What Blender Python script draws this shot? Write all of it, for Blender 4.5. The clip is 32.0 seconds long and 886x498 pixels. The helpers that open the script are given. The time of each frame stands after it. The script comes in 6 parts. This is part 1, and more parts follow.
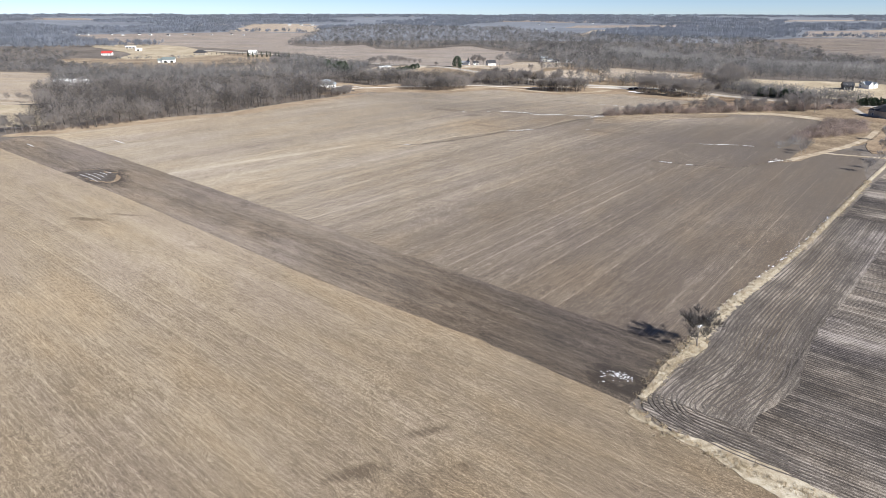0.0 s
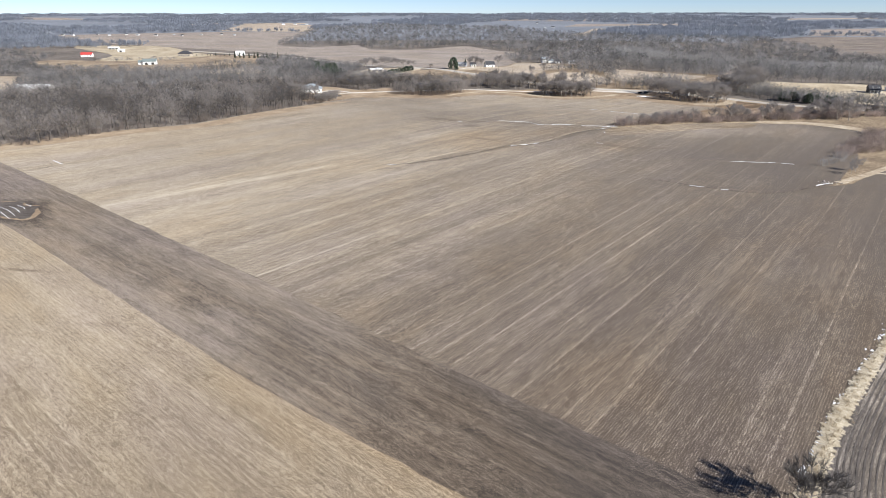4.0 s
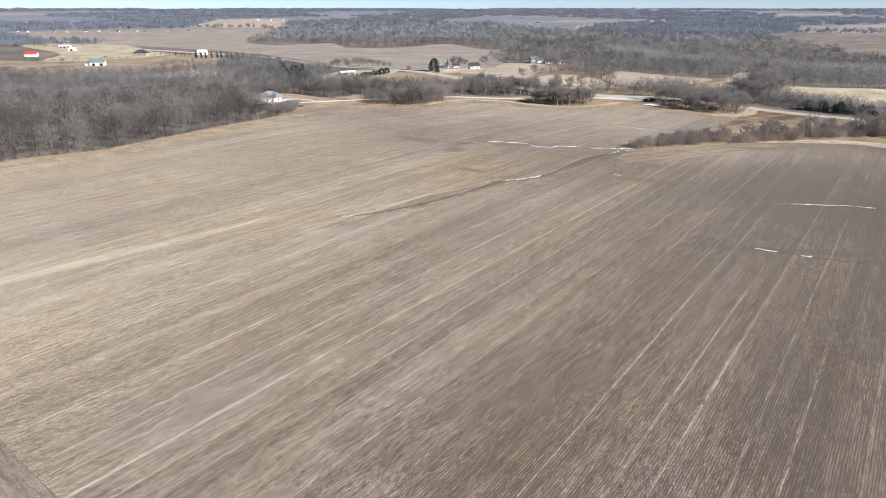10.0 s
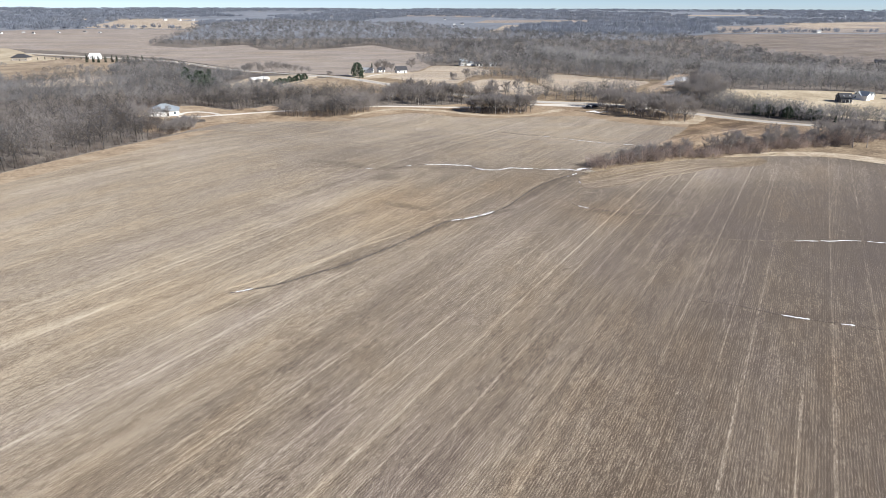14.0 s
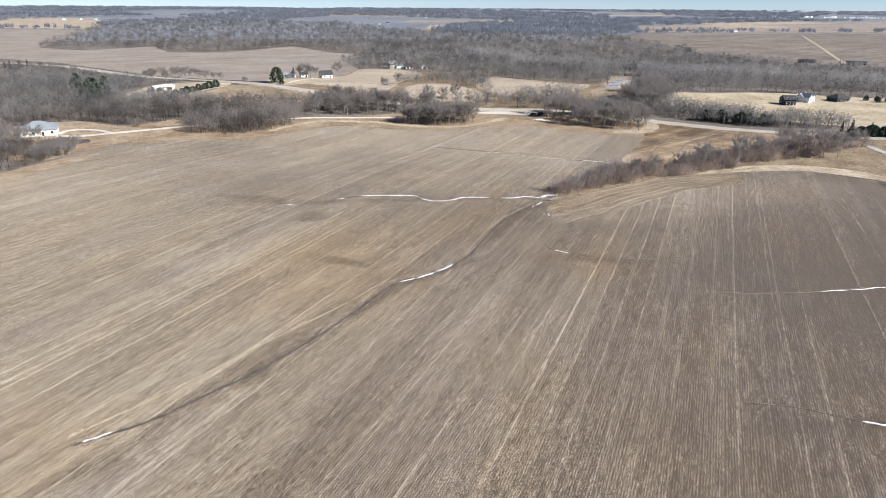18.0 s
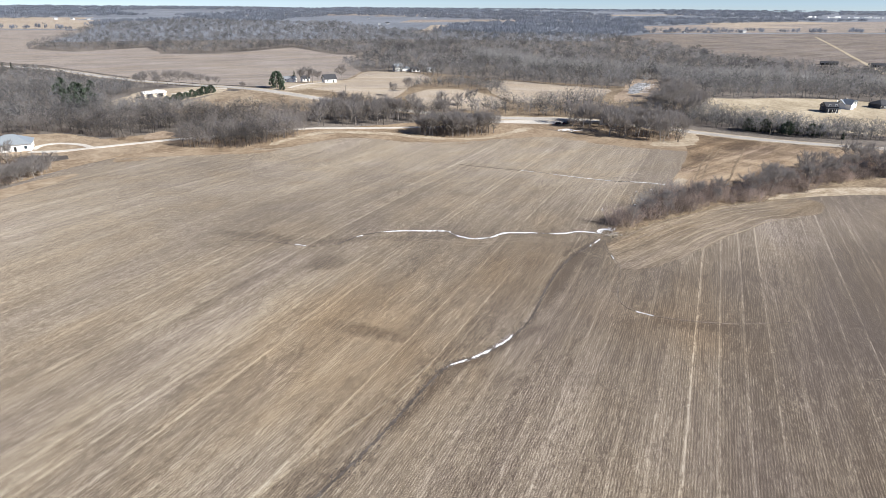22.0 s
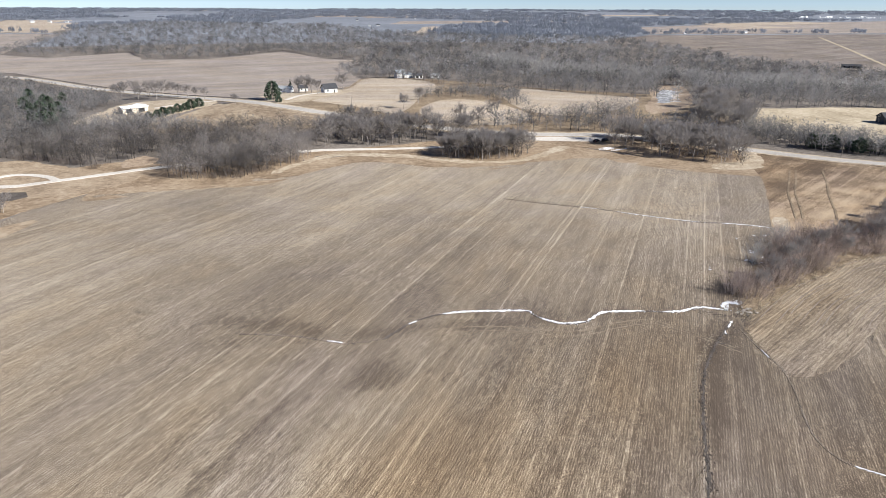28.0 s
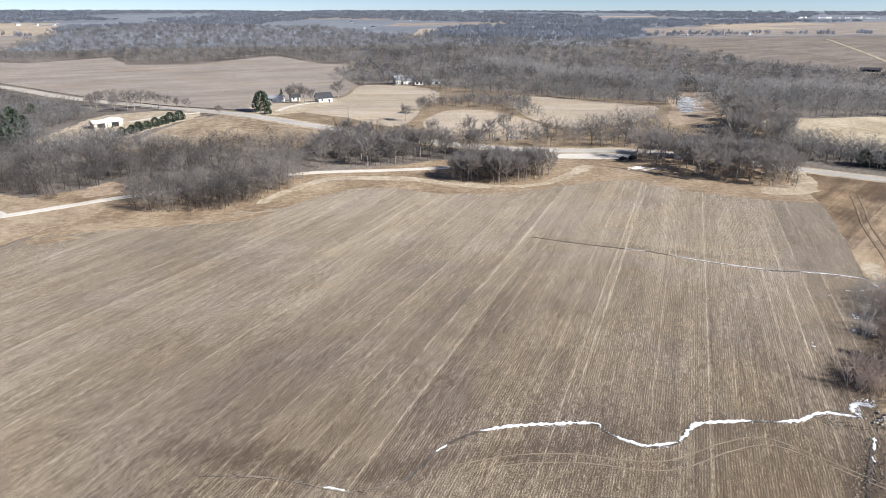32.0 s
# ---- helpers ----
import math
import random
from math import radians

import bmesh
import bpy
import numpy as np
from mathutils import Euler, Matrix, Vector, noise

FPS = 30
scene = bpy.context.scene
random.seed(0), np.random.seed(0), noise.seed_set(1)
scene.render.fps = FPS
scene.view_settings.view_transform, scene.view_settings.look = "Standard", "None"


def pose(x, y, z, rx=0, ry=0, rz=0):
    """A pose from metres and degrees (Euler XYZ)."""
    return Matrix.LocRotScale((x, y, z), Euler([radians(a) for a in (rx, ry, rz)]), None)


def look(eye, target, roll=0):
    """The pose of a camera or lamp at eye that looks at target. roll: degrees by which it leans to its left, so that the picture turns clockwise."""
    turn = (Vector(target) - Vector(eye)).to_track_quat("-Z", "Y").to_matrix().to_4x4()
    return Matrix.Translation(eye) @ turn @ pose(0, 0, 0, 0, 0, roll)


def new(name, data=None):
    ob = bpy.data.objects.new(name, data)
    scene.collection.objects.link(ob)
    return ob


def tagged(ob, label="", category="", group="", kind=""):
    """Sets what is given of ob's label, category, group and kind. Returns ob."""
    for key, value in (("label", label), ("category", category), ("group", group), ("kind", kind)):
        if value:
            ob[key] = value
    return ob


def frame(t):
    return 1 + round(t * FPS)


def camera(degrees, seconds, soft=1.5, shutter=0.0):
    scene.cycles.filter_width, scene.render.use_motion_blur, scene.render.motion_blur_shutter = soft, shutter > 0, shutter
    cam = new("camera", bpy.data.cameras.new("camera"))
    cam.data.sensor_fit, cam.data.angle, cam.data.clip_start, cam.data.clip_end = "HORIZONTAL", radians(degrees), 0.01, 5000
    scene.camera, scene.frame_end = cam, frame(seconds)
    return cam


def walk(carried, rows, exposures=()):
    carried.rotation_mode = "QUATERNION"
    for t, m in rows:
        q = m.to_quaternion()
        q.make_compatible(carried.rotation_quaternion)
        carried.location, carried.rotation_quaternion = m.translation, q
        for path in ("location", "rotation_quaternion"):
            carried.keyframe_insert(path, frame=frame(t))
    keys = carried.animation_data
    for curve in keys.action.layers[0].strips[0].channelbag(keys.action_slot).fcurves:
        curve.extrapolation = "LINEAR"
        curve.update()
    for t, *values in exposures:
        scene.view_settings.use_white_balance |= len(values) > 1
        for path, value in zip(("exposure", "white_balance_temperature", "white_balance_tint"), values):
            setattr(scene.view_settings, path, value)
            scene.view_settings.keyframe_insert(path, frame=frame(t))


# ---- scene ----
# camera: seconds, place, heading clockwise from +y, downward tilt, roll
ROWS = [
    (0, -0.00, -0.00, 60.35, 0.00, 21.58, 0.07),
    (1, 0.30, 8.49, 60.36, 0.04, 21.57, -0.01),
    (2, 0.88, 19.09, 60.21, 0.06, 21.60, -0.06),
    (3, 1.52, 30.95, 60.09, 0.07, 21.62, -0.10),
    (4, 2.54, 43.18, 60.14, 0.17, 21.68, -0.06),
    (4.5, 2.74, 49.24, 60.24, 0.23, 21.70, -0.04),
    (6.5, 3.55, 73.64, 60.82, 0.49, 21.88, -0.11),
    (7, 3.94, 79.55, 60.80, 0.59, 21.92, -0.11),
    (8, 4.61, 90.79, 60.66, 0.80, 22.00, -0.07),
    (9, 5.26, 101.82, 60.60, 1.16, 22.09, -0.04),
    (10, 5.65, 112.67, 60.66, 1.80, 22.08, 0.02),
    (11, 6.11, 124.41, 60.73, 2.85, 22.06, 0.12),
    (12, 6.24, 136.43, 60.53, 4.26, 22.04, 0.18),
    (13, 6.44, 148.74, 60.17, 5.85, 22.01, 0.18),
    (14, 7.35, 161.97, 59.87, 8.81, 22.05, 0.20),
    (15, 7.54, 173.03, 60.04, 12.29, 22.06, 0.32),
    (15.5, 7.69, 178.18, 60.05, 13.95, 22.07, 0.36),
    (17.5, 10.84, 201.34, 59.57, 15.69, 22.07, 0.42),
    (18, 11.19, 206.49, 59.50, 15.70, 22.07, 0.40),
    (19, 11.14, 216.09, 59.48, 15.80, 22.09, 0.41),
    (20, 10.92, 225.20, 59.53, 15.88, 22.10, 0.42),
    (21, 10.07, 234.75, 59.37, 15.97, 22.12, 0.42),
    (22, 9.41, 243.92, 59.26, 16.00, 22.09, 0.42),
    (23, 8.51, 252.65, 59.34, 16.02, 22.09, 0.41),
    (24, 7.53, 261.10, 59.44, 15.98, 22.07, 0.35),
    (25, 6.43, 269.27, 59.63, 16.25, 22.07, 0.33),
    (25.5, 5.91, 273.47, 59.70, 16.42, 22.06, 0.33),
    (27.5, 3.96, 290.38, 59.80, 17.14, 22.02, 0.24),
    (28, 3.75, 294.78, 59.88, 17.28, 22.01, 0.23),
    (29, 3.75, 303.63, 59.99, 17.50, 21.99, 0.20),
    (30, 4.62, 312.70, 60.19, 17.55, 21.97, 0.13),
    (31, 6.18, 322.14, 60.39, 17.74, 21.93, 0.12),
    (32, 8.44, 331.94, 60.42, 17.76, 21.90, 0.08),
]
cam = camera(73.16, 32.0, soft=0.8)
walk(cam, [(t, pose(x, y, z, 90 - tilt, 0, -head) @ pose(0, 0, 0, 0, 0, roll))
           for t, x, y, z, head, tilt, roll in ROWS], exposures=[(0, 0.74), (32, 0.74)])

# ---- light ----
SUN_EL, SUN_DIR = radians(33), Vector((0.775, -0.632))
world = bpy.data.worlds.new("sky")
scene.world = world
world.use_nodes = True
wn = world.node_tree.nodes
sky = wn.new("ShaderNodeTexSky")
sky.sky_type, sky.sun_disc = "NISHITA", False
sky.sun_elevation = SUN_EL
sky.sun_rotation = math.atan2(SUN_DIR.x, SUN_DIR.y)
sky.altitude, sky.air_density, sky.dust_density, sky.ozone_density = 200, 0.55, 0.0, 4.0
cool = wn.new("ShaderNodeMix")
cool.data_type, cool.blend_type = "RGBA", "MULTIPLY"
cool.inputs[0].default_value = 1.0
cool.inputs[7].default_value = (0.95, 0.95, 1.05, 1)
world.node_tree.links.new(sky.outputs[0], cool.inputs[6])
world.node_tree.links.new(cool.outputs[2], wn["Background"].inputs[0])
wn["Background"].inputs[1].default_value = 0.065
sun = new("sun", bpy.data.lights.new("sun", "SUN"))
sun.data.energy, sun.data.angle, sun.data.color = 5.0, radians(0.53), (1.0, 0.985, 0.955)
sun_way = Vector((SUN_DIR.x * math.cos(SUN_EL), SUN_DIR.y * math.cos(SUN_EL), math.sin(SUN_EL)))
sun.matrix_world = look(sun_way * 400, (0, 0, 0))


# ---- terrain and mesh helpers ----
def sm(a, b, x):
    x = np.clip((x - a) / (b - a), 0, 1)
    return x * x * (3 - 2 * x)


def bump(x, y, cx, cy, rx, ry):
    return np.exp(-((x - cx) / rx) ** 2 - ((y - cy) / ry) ** 2)


def height(x, y):
    """Height of the land at x, y."""
    d = np.hypot(x, y - 150)
    z = -2.6 * np.tanh((x - 20) / 120) * sm(900, 500, d)
    z = z - 4.2 * sm(400, 540, y) * sm(1300, 700, d)
    z = z + 7 * bump(x, y, 40, 720, 150, 90) + 5 * bump(x, y, 330, 640, 110, 80) + 3 * bump(x, y, 150, 690, 60, 50)
    return z + 9 * sm(700, 1800, d) + 36 * sm(900, 4800, d) * np.maximum(0, (d - 900) / 3900) ** 0.15


def hz(x, y):
    return float(height(np.float64(x), np.float64(y)))


rng = np.random.default_rng(7)


def mesh_from(name, verts, faces, mats=()):
    me = bpy.data.meshes.new(name)
    me.from_pydata([tuple(v) for v in verts], [], [tuple(f) for f in faces])
    for m in mats:
        me.materials.append(m)
    me.update()
    return me


def part(name, bm, material, parent, label=""):
    """Link a bmesh as one mesh object under a thing or a part."""
    me = bpy.data.meshes.new(name)
    bm.to_mesh(me)
    bm.free()
    me.materials.append(material)
    ob = new(name, me)
    ob.parent = parent
    return tagged(ob, label)


def thing(name, x, y, turn=0.0, label="", category="", group="", z=None):
    ob = new(name)
    ob.empty_display_size = 0.3
    ob.matrix_world = pose(x, y, hz(x, y) + 0.06 if z is None else z, 0, 0, turn)
    return tagged(ob, label, category, group)


def box(bm, x0, y0, z0, x1, y1, z1, bevel=0.0):
    m = Matrix.Translation(((x0 + x1) / 2, (y0 + y1) / 2, (z0 + z1) / 2)) @ Matrix.Diagonal((abs(x1 - x0), abs(y1 - y0), abs(z1 - z0), 1))
    r = bmesh.ops.create_cube(bm, size=1, matrix=m)
    if bevel:
        vs = set(r["verts"])
        es = [e for e in bm.edges if e.verts[0] in vs and e.verts[1] in vs]
        bmesh.ops.bevel(bm, geom=es, offset=bevel, segments=1, affect="EDGES")
    return bm


def inside(poly, x, y):
    """Which of the points x, y lie in the polygon."""
    x, y = np.asarray(x, float), np.asarray(y, float)
    hit = np.zeros(x.shape, bool)
    n = len(poly)
    for i in range(n):
        (xa, ya), (xb, yb) = poly[i], poly[(i + 1) % n]
        if ya == yb:
            continue
        hit ^= ((ya > y) != (yb > y)) & (x < (xb - xa) * (y - ya) / (yb - ya) + xa)
    return hit


def curve_through(pts, step=4.0, closed=False):
    """Catmull-Rom curve through the points."""
    p = [np.array(q, float) for q in pts]
    n = len(p)
    out = []
    for i in range(n if closed else n - 1):
        a, b, c, d = (p[(i - 1) % n], p[i], p[(i + 1) % n], p[(i + 2) % n]) if closed else (p[max(i - 1, 0)], p[i], p[i + 1], p[min(i + 2, n - 1)])
        k = max(1, int(np.linalg.norm(c - b) / step))
        for j in range(k):
            t = j / k
            out.append(0.5 * (2 * b + (c - a) * t + (2 * a - 5 * b + 4 * c - d) * t * t + (3 * b - a - 3 * c + d) * t ** 3))
    if not closed:
        out.append(p[-1])
    return np.array(out)


from mathutils.geometry import delaunay_2d_cdt


def land(name, poly, material, lift, label, category, step=14.0, rough=0.5, smooth=True, edge=5.0, kind="structure"):
    """A piece of land: a sheet that follows the terrain, lift metres above it, with an uneven edge."""
    ring = curve_through(poly, edge, True) if smooth else np.concatenate([
        np.linspace(np.array(poly[i], float), np.array(poly[(i + 1) % len(poly)], float), max(1, int(math.dist(poly[i], poly[(i + 1) % len(poly)]) / edge)), endpoint=False)
        for i in range(len(poly))])
    ring = np.array([q + rough * np.array(noise.noise_vector(Vector((q[0] * 0.13, q[1] * 0.13, lift * 9)))[:2])
                     + 0.6 * rough * np.array(noise.noise_vector(Vector((q[0] * 0.55, q[1] * 0.55, lift * 5)))[:2]) for q in ring])
    lift *= 0.45
    lo, hi = ring.min(0), ring.max(0)
    gx, gy = np.meshgrid(np.arange(lo[0], hi[0], step), np.arange(lo[1], hi[1], step))
    gx, gy = gx.ravel(), gy.ravel()
    ok = inside(ring.tolist(), gx, gy)
    pts = np.concatenate([ring, np.stack([gx[ok], gy[ok]], 1)])
    n = len(ring)
    v, _, f, _, _, _ = delaunay_2d_cdt([Vector(q) for q in pts], [(i, (i + 1) % n) for i in range(n)], [], 1, 0.01)
    xy = np.array([tuple(q) for q in v])
    z = height(xy[:, 0], xy[:, 1]) + lift
    verts, f, m = np.column_stack([xy, z]), [tuple(q) for q in f], len(xy)
    ends = height(ring[:, 0], ring[:, 1])
    faces_up = len(f)
    f += [(m + (i + 1) % n, m + i, m + n + i, m + n + (i + 1) % n) for i in range(n)]
    ob = new(name, mesh_from(name, np.concatenate([verts, np.column_stack([ring, ends + lift]), np.column_stack([ring, ends - 0.5])]), f, [material]))
    for poly_ in ob.data.polygons:
        poly_.use_smooth = poly_.index < faces_up
    return tagged(ob, label, category, kind=kind)


def ribbon(name, pts, width, material, lift, label, category, step=3.0, rag=0.15, crown=0.0, kind="structure", waver=0.35, parent=None, taper=False):
    """A strip along a curve: road, track, ditch or snow drift. rag: how uneven its width is."""
    c = curve_through(pts, step)
    t = np.gradient(c, axis=0)
    t /= np.linalg.norm(t, axis=1)[:, None] + 1e-9
    s = np.stack([t[:, 1], -t[:, 0]], 1)
    verts, faces = [], []
    lift *= 0.6
    for i, (q, e) in enumerate(zip(c, s)):
        wl = width / 2 * (1 + rag * noise.noise(Vector((q[0] * waver, q[1] * waver, 1))) * 2)
        wr = width / 2 * (1 + rag * noise.noise(Vector((q[0] * waver, q[1] * waver, 5))) * 2)
        if taper:
            end = min(1.0, 2.2 * math.sin(math.pi * (i + 0.3) / (len(c) - 0.4)))
            wl, wr = wl * end, wr * end
        for k in (-1.05, -1, -0.5, 0, 0.5, 1, 1.05):
            w = max(wl if k < 0 else wr, 0.03)
            x, y = q + e * (k * w if abs(k) <= 1 else math.copysign(w + 0.012, k))
            verts.append((x, y, hz(x, y) + (lift + crown * (1 - k * k) if abs(k) <= 1 else -0.3)))
    for i in range(len(c) - 1):
        for k in range(6):
            a = i * 7 + k
            faces.append((a, a + 1, a + 8, a + 7))
    ob = new(name, mesh_from(name, verts, faces, [material]))
    ob.parent = parent
    return tagged(ob, label, category, kind=kind)


# ---- materials ----
class Nodes:
    """Short hand for building a node material."""

    def __init__(self, name, rough=0.9, metal=0.0):
        self.mat = bpy.data.materials.new(name)
        self.mat.use_nodes = True
        self.t = self.mat.node_tree
        self.bsdf = self.t.nodes["Principled BSDF"]
        self.bsdf.inputs["Roughness"].default_value = rough
        self.bsdf.inputs["Metallic"].default_value = metal
        self.bsdf.inputs["Specular IOR Level"].default_value = 0.25
        self.pos = self.t.nodes.new("ShaderNodeNewGeometry").outputs["Position"]

    def put(self, node, **inputs):
        n = self.t.nodes.new(node)
        for k, v in inputs.items():
            key = int(k[1:]) if k[0] == "i" and k[1:].isdigit() else k
            if hasattr(v, "is_linked"):
                self.t.links.new(v, n.inputs[key])
            else:
                n.inputs[key].default_value = v
        return n

    def math(self, op, a, b=0.0, c=0.0, clamp=False):
        n = self.put("ShaderNodeMath", i0=a, i1=b, i2=c)
        n.operation, n.use_clamp = op, clamp
        return n.outputs[0]

    def turned(self, degrees, scale=(1, 1, 1)):
        """Position turned so that x runs across rows that head that many degrees clockwise from +y."""
        r = self.put("ShaderNodeMapping", i0=self.pos, Rotation=(0, 0, radians(degrees)))
        return self.put("ShaderNodeMapping", i0=r.outputs[0], Scale=scale).outputs[0]

    def noise(self, vec, scale, detail=3.0, rough=0.55):
        return self.put("ShaderNodeTexNoise", Vector=vec, Scale=scale, Detail=detail, Roughness=rough).outputs[0]

    def ramp(self, fac, stops):
        n = self.put("ShaderNodeValToRGB", i0=fac)
        e = n.color_ramp.elements
        while len(e) < len(stops):
            e.new(0.5)
        for el, (p, col) in zip(e, stops):
            el.position, el.color = p, (*col, 1) if len(col) == 3 else col
        return n.outputs[0]

    def span(self, fac, a, b, c=0.0, d=1.0):
        return self.put("ShaderNodeMapRange", i0=fac, i1=a, i2=b, i3=c, i4=d).outputs[0]

    def mix(self, fac, a, b, mode="MIX"):
        n = self.t.nodes.new("ShaderNodeMix")
        n.data_type, n.blend_type = "RGBA", mode
        for key, v in ((0, fac), (6, a), (7, b)):
            if hasattr(v, "is_linked"):
                self.t.links.new(v, n.inputs[key])
            else:
                n.inputs[key].default_value = v if key == 0 else (*v, 1)
        return n.outputs[2]

    def done(self, colour, bump_from=None, strength=0.3, distance=0.1):
        if hasattr(colour, "is_linked"):
            self.t.links.new(colour, self.bsdf.inputs["Base Color"])
        else:
            self.bsdf.inputs["Base Color"].default_value = (*colour, 1)
        if bump_from is not None:
            b = self.put("ShaderNodeBump", Strength=strength, Distance=distance, Height=bump_from)
            self.t.links.new(b.outputs[0], self.bsdf.inputs["Normal"])
        return self.mat


def crop_field(name, heading, dark, mid, light, pass_width=9.1, line=0.5, drift=0.5, row=1.0, tilt=None, blotch=0.5, grain_k=1.0, stains=(), comb=0.0, slopes=(), lines=(), warm=(), passes=0.0, gap=0.38, sheen=0.0):
    """Harvested or tilled ground with rows, combine passes, soil blotches and damp stains (x, y, half sizes, turn, depth)."""
    n = Nodes(name)
    across = n.turned(heading)
    fine = n.noise(n.turned(heading, (11.0, 5.0, 1)), 1.0, 2, 0.8)
    lane = n.noise(n.turned(heading, (0.4, 0.0035, 0.1)), 1.0, 2, 0.5)
    coarse = n.noise(n.turned(heading, (3.2, 0.75, 1)), 1.0, 3, 0.85)
    clumps = n.noise(n.turned(heading, (1.35, 0.5, 1)), 1.0, 2, 0.7)
    rows = n.noise(n.turned(heading, (1.25, 0.11, 0.1)), 1.0, 4, 0.85)
    streak = n.noise(n.turned(heading, (0.33, 0.009, 0.1)), 1.0, 4, 0.62)
    wide = n.noise(n.turned(heading, (0.055, 0.008, 0.1)), 1.0, 2)
    soil = n.noise(n.pos, 0.017, 5, 0.6)
    soil2 = n.noise(n.pos, 0.09, 4, 0.6)
    v = 0.0
    for tex, k in ((fine, 3.5 * grain_k), (coarse, 1.25 * grain_k), (clumps, 0.45 * grain_k), (rows, 1.0 * row), (streak, 1.0 * drift), (wide, 0.8 * drift), (soil, 1.1 * blotch), (soil2, 0.6 * blotch)):
        v = n.math("ADD", v, n.math("MULTIPLY_ADD", tex, k, -0.5 * k))
    sep = n.put("ShaderNodeSeparateXYZ", i0=across)
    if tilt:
        # the value falls from one side of the field to the other
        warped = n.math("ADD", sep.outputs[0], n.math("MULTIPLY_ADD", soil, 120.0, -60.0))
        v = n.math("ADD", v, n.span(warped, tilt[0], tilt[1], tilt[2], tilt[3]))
    for dx, dy, start, end, low_v, high_v in slopes:
        along = n.put("ShaderNodeVectorMath", i0=n.pos, i1=(dx, dy, 0))
        along.operation = "DOT_PRODUCT"
        v = n.math("ADD", v, n.span(n.math("ADD", along.outputs["Value"], n.math("MULTIPLY_ADD", soil, 90.0, -45.0)), start, end, low_v, high_v))
    if comb:
        # furrows of the plough
        furrow = n.math("PINGPONG", n.math("ADD", sep.outputs[0], n.math("MULTIPLY", streak, 0.9)), gap)
        v = n.math("ADD", v, n.math("MULTIPLY", n.span(furrow, 0.16 * gap, 0.84 * gap, -comb, comb), n.span(coarse, 0.36, 0.62, 0.1, 1.5)))
    # chaff lines left by the passes of the combine
    lateral = n.math("ADD", sep.outputs[0], n.math("MULTIPLY_ADD", wide, 1.2, 0))
    cell = n.math("PINGPONG", lateral, pass_width / 2)
    if passes:
        # each pass of the machine leaves its own amount of residue, and fades along its length
        for width, k in ((pass_width, passes), (pass_width * 2.5, passes * 0.7)):
            turn_no = n.t.nodes.new("ShaderNodeTexWhiteNoise")
            turn_no.noise_dimensions = "1D"
            n.t.links.new(n.math("FLOOR", n.math("DIVIDE", lateral, width)), turn_no.inputs["W"])
            v = n.math("ADD", v, n.math("MULTIPLY", n.math("MULTIPLY_ADD", turn_no.outputs["Value"], 2 * k, -k), n.span(streak, 0.3, 0.65, 0.35, 1.25)))
    chaff = n.span(cell, 0.05, 0.38, 1.0, 0.0)
    keep = n.math("MULTIPLY", n.span(lane, 0.44, 0.64, 0.0, 1.0), n.span(coarse, 0.35, 0.6, 0.2, 1.0))
    v = n.math("ADD", v, n.math("MULTIPLY", n.math("MULTIPLY", chaff, keep), line))
    for at, half, strength in lines:
        off = n.math("ABSOLUTE", n.math("ADD", n.math("ADD", sep.outputs[0], n.math("MULTIPLY_ADD", soil, 1.6, -0.8)), -at))
        v = n.math("ADD", v, n.math("MULTIPLY", n.span(off, half * 0.25, half, strength, 0.0), n.math("MULTIPLY", n.span(rows, 0.36, 0.62, 0.15, 1.0), n.span(lane, 0.36, 0.58, 0.2, 1.0))))
    for x, y, a, b, turn, depth in stains:
        m = n.put("ShaderNodeMapping", i0=n.pos, Location=(x, y, 0), Rotation=(0, 0, radians(turn)), Scale=(a, b, 1000))
        m.vector_type = "TEXTURE"
        away = n.put("ShaderNodeVectorMath", i0=m.outputs[0])
        away.operation = "LENGTH"
        far = n.math("ADD", away.outputs["Value"], n.math("MULTIPLY_ADD", soil2, 1.8, -0.9))
        v = n.math("SUBTRACT", v, n.math("MULTIPLY", n.span(far, 0.35, 1.1, depth, 0.0), n.span(coarse, 0.25, 0.6, 1.2, 0.7)))
    colour = n.ramp(n.math("ADD", v, 0.5, clamp=True), [(0.0, dark), (0.5, mid), (1.0, light)])
    hue = n.noise(n.turned(heading, (0.05, 0.012, 1)), 1.0, 4, 0.65)
    colour = n.mix(1.0, colour, n.ramp(hue, [(0.34, (0.985, 0.99, 1.035)), (0.5, (1.0, 1.0, 0.98)), (0.66, (1.04, 0.997, 0.91))]), "MULTIPLY")
    for x, y, a, b, turn, k in warm:
        # ochre soil
        m = n.put("ShaderNodeMapping", i0=n.pos, Location=(x, y, 0), Rotation=(0, 0, radians(turn)), Scale=(a, b, 1000))
        m.vector_type = "TEXTURE"
        away = n.put("ShaderNodeVectorMath", i0=m.outputs[0])
        away.operation = "LENGTH"
        far = n.math("ADD", away.outputs["Value"], n.math("MULTIPLY_ADD", soil, 1.2, -0.6))
        colour = n.mix(n.span(far, 0.4, 1.15, k, 0.0), colour, n.mix(1.0, colour, (1.05, 0.985, 0.885), "MULTIPLY"))
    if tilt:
        # cooler, greyer tint towards the darker side
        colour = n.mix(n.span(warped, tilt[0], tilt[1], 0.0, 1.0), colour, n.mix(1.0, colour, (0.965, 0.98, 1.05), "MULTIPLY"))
    # standing stubble catches more light the flatter it is seen
    n.bsdf.inputs["Sheen Weight"].default_value = sheen
    n.bsdf.inputs["Sheen Roughness"].default_value = 0.4
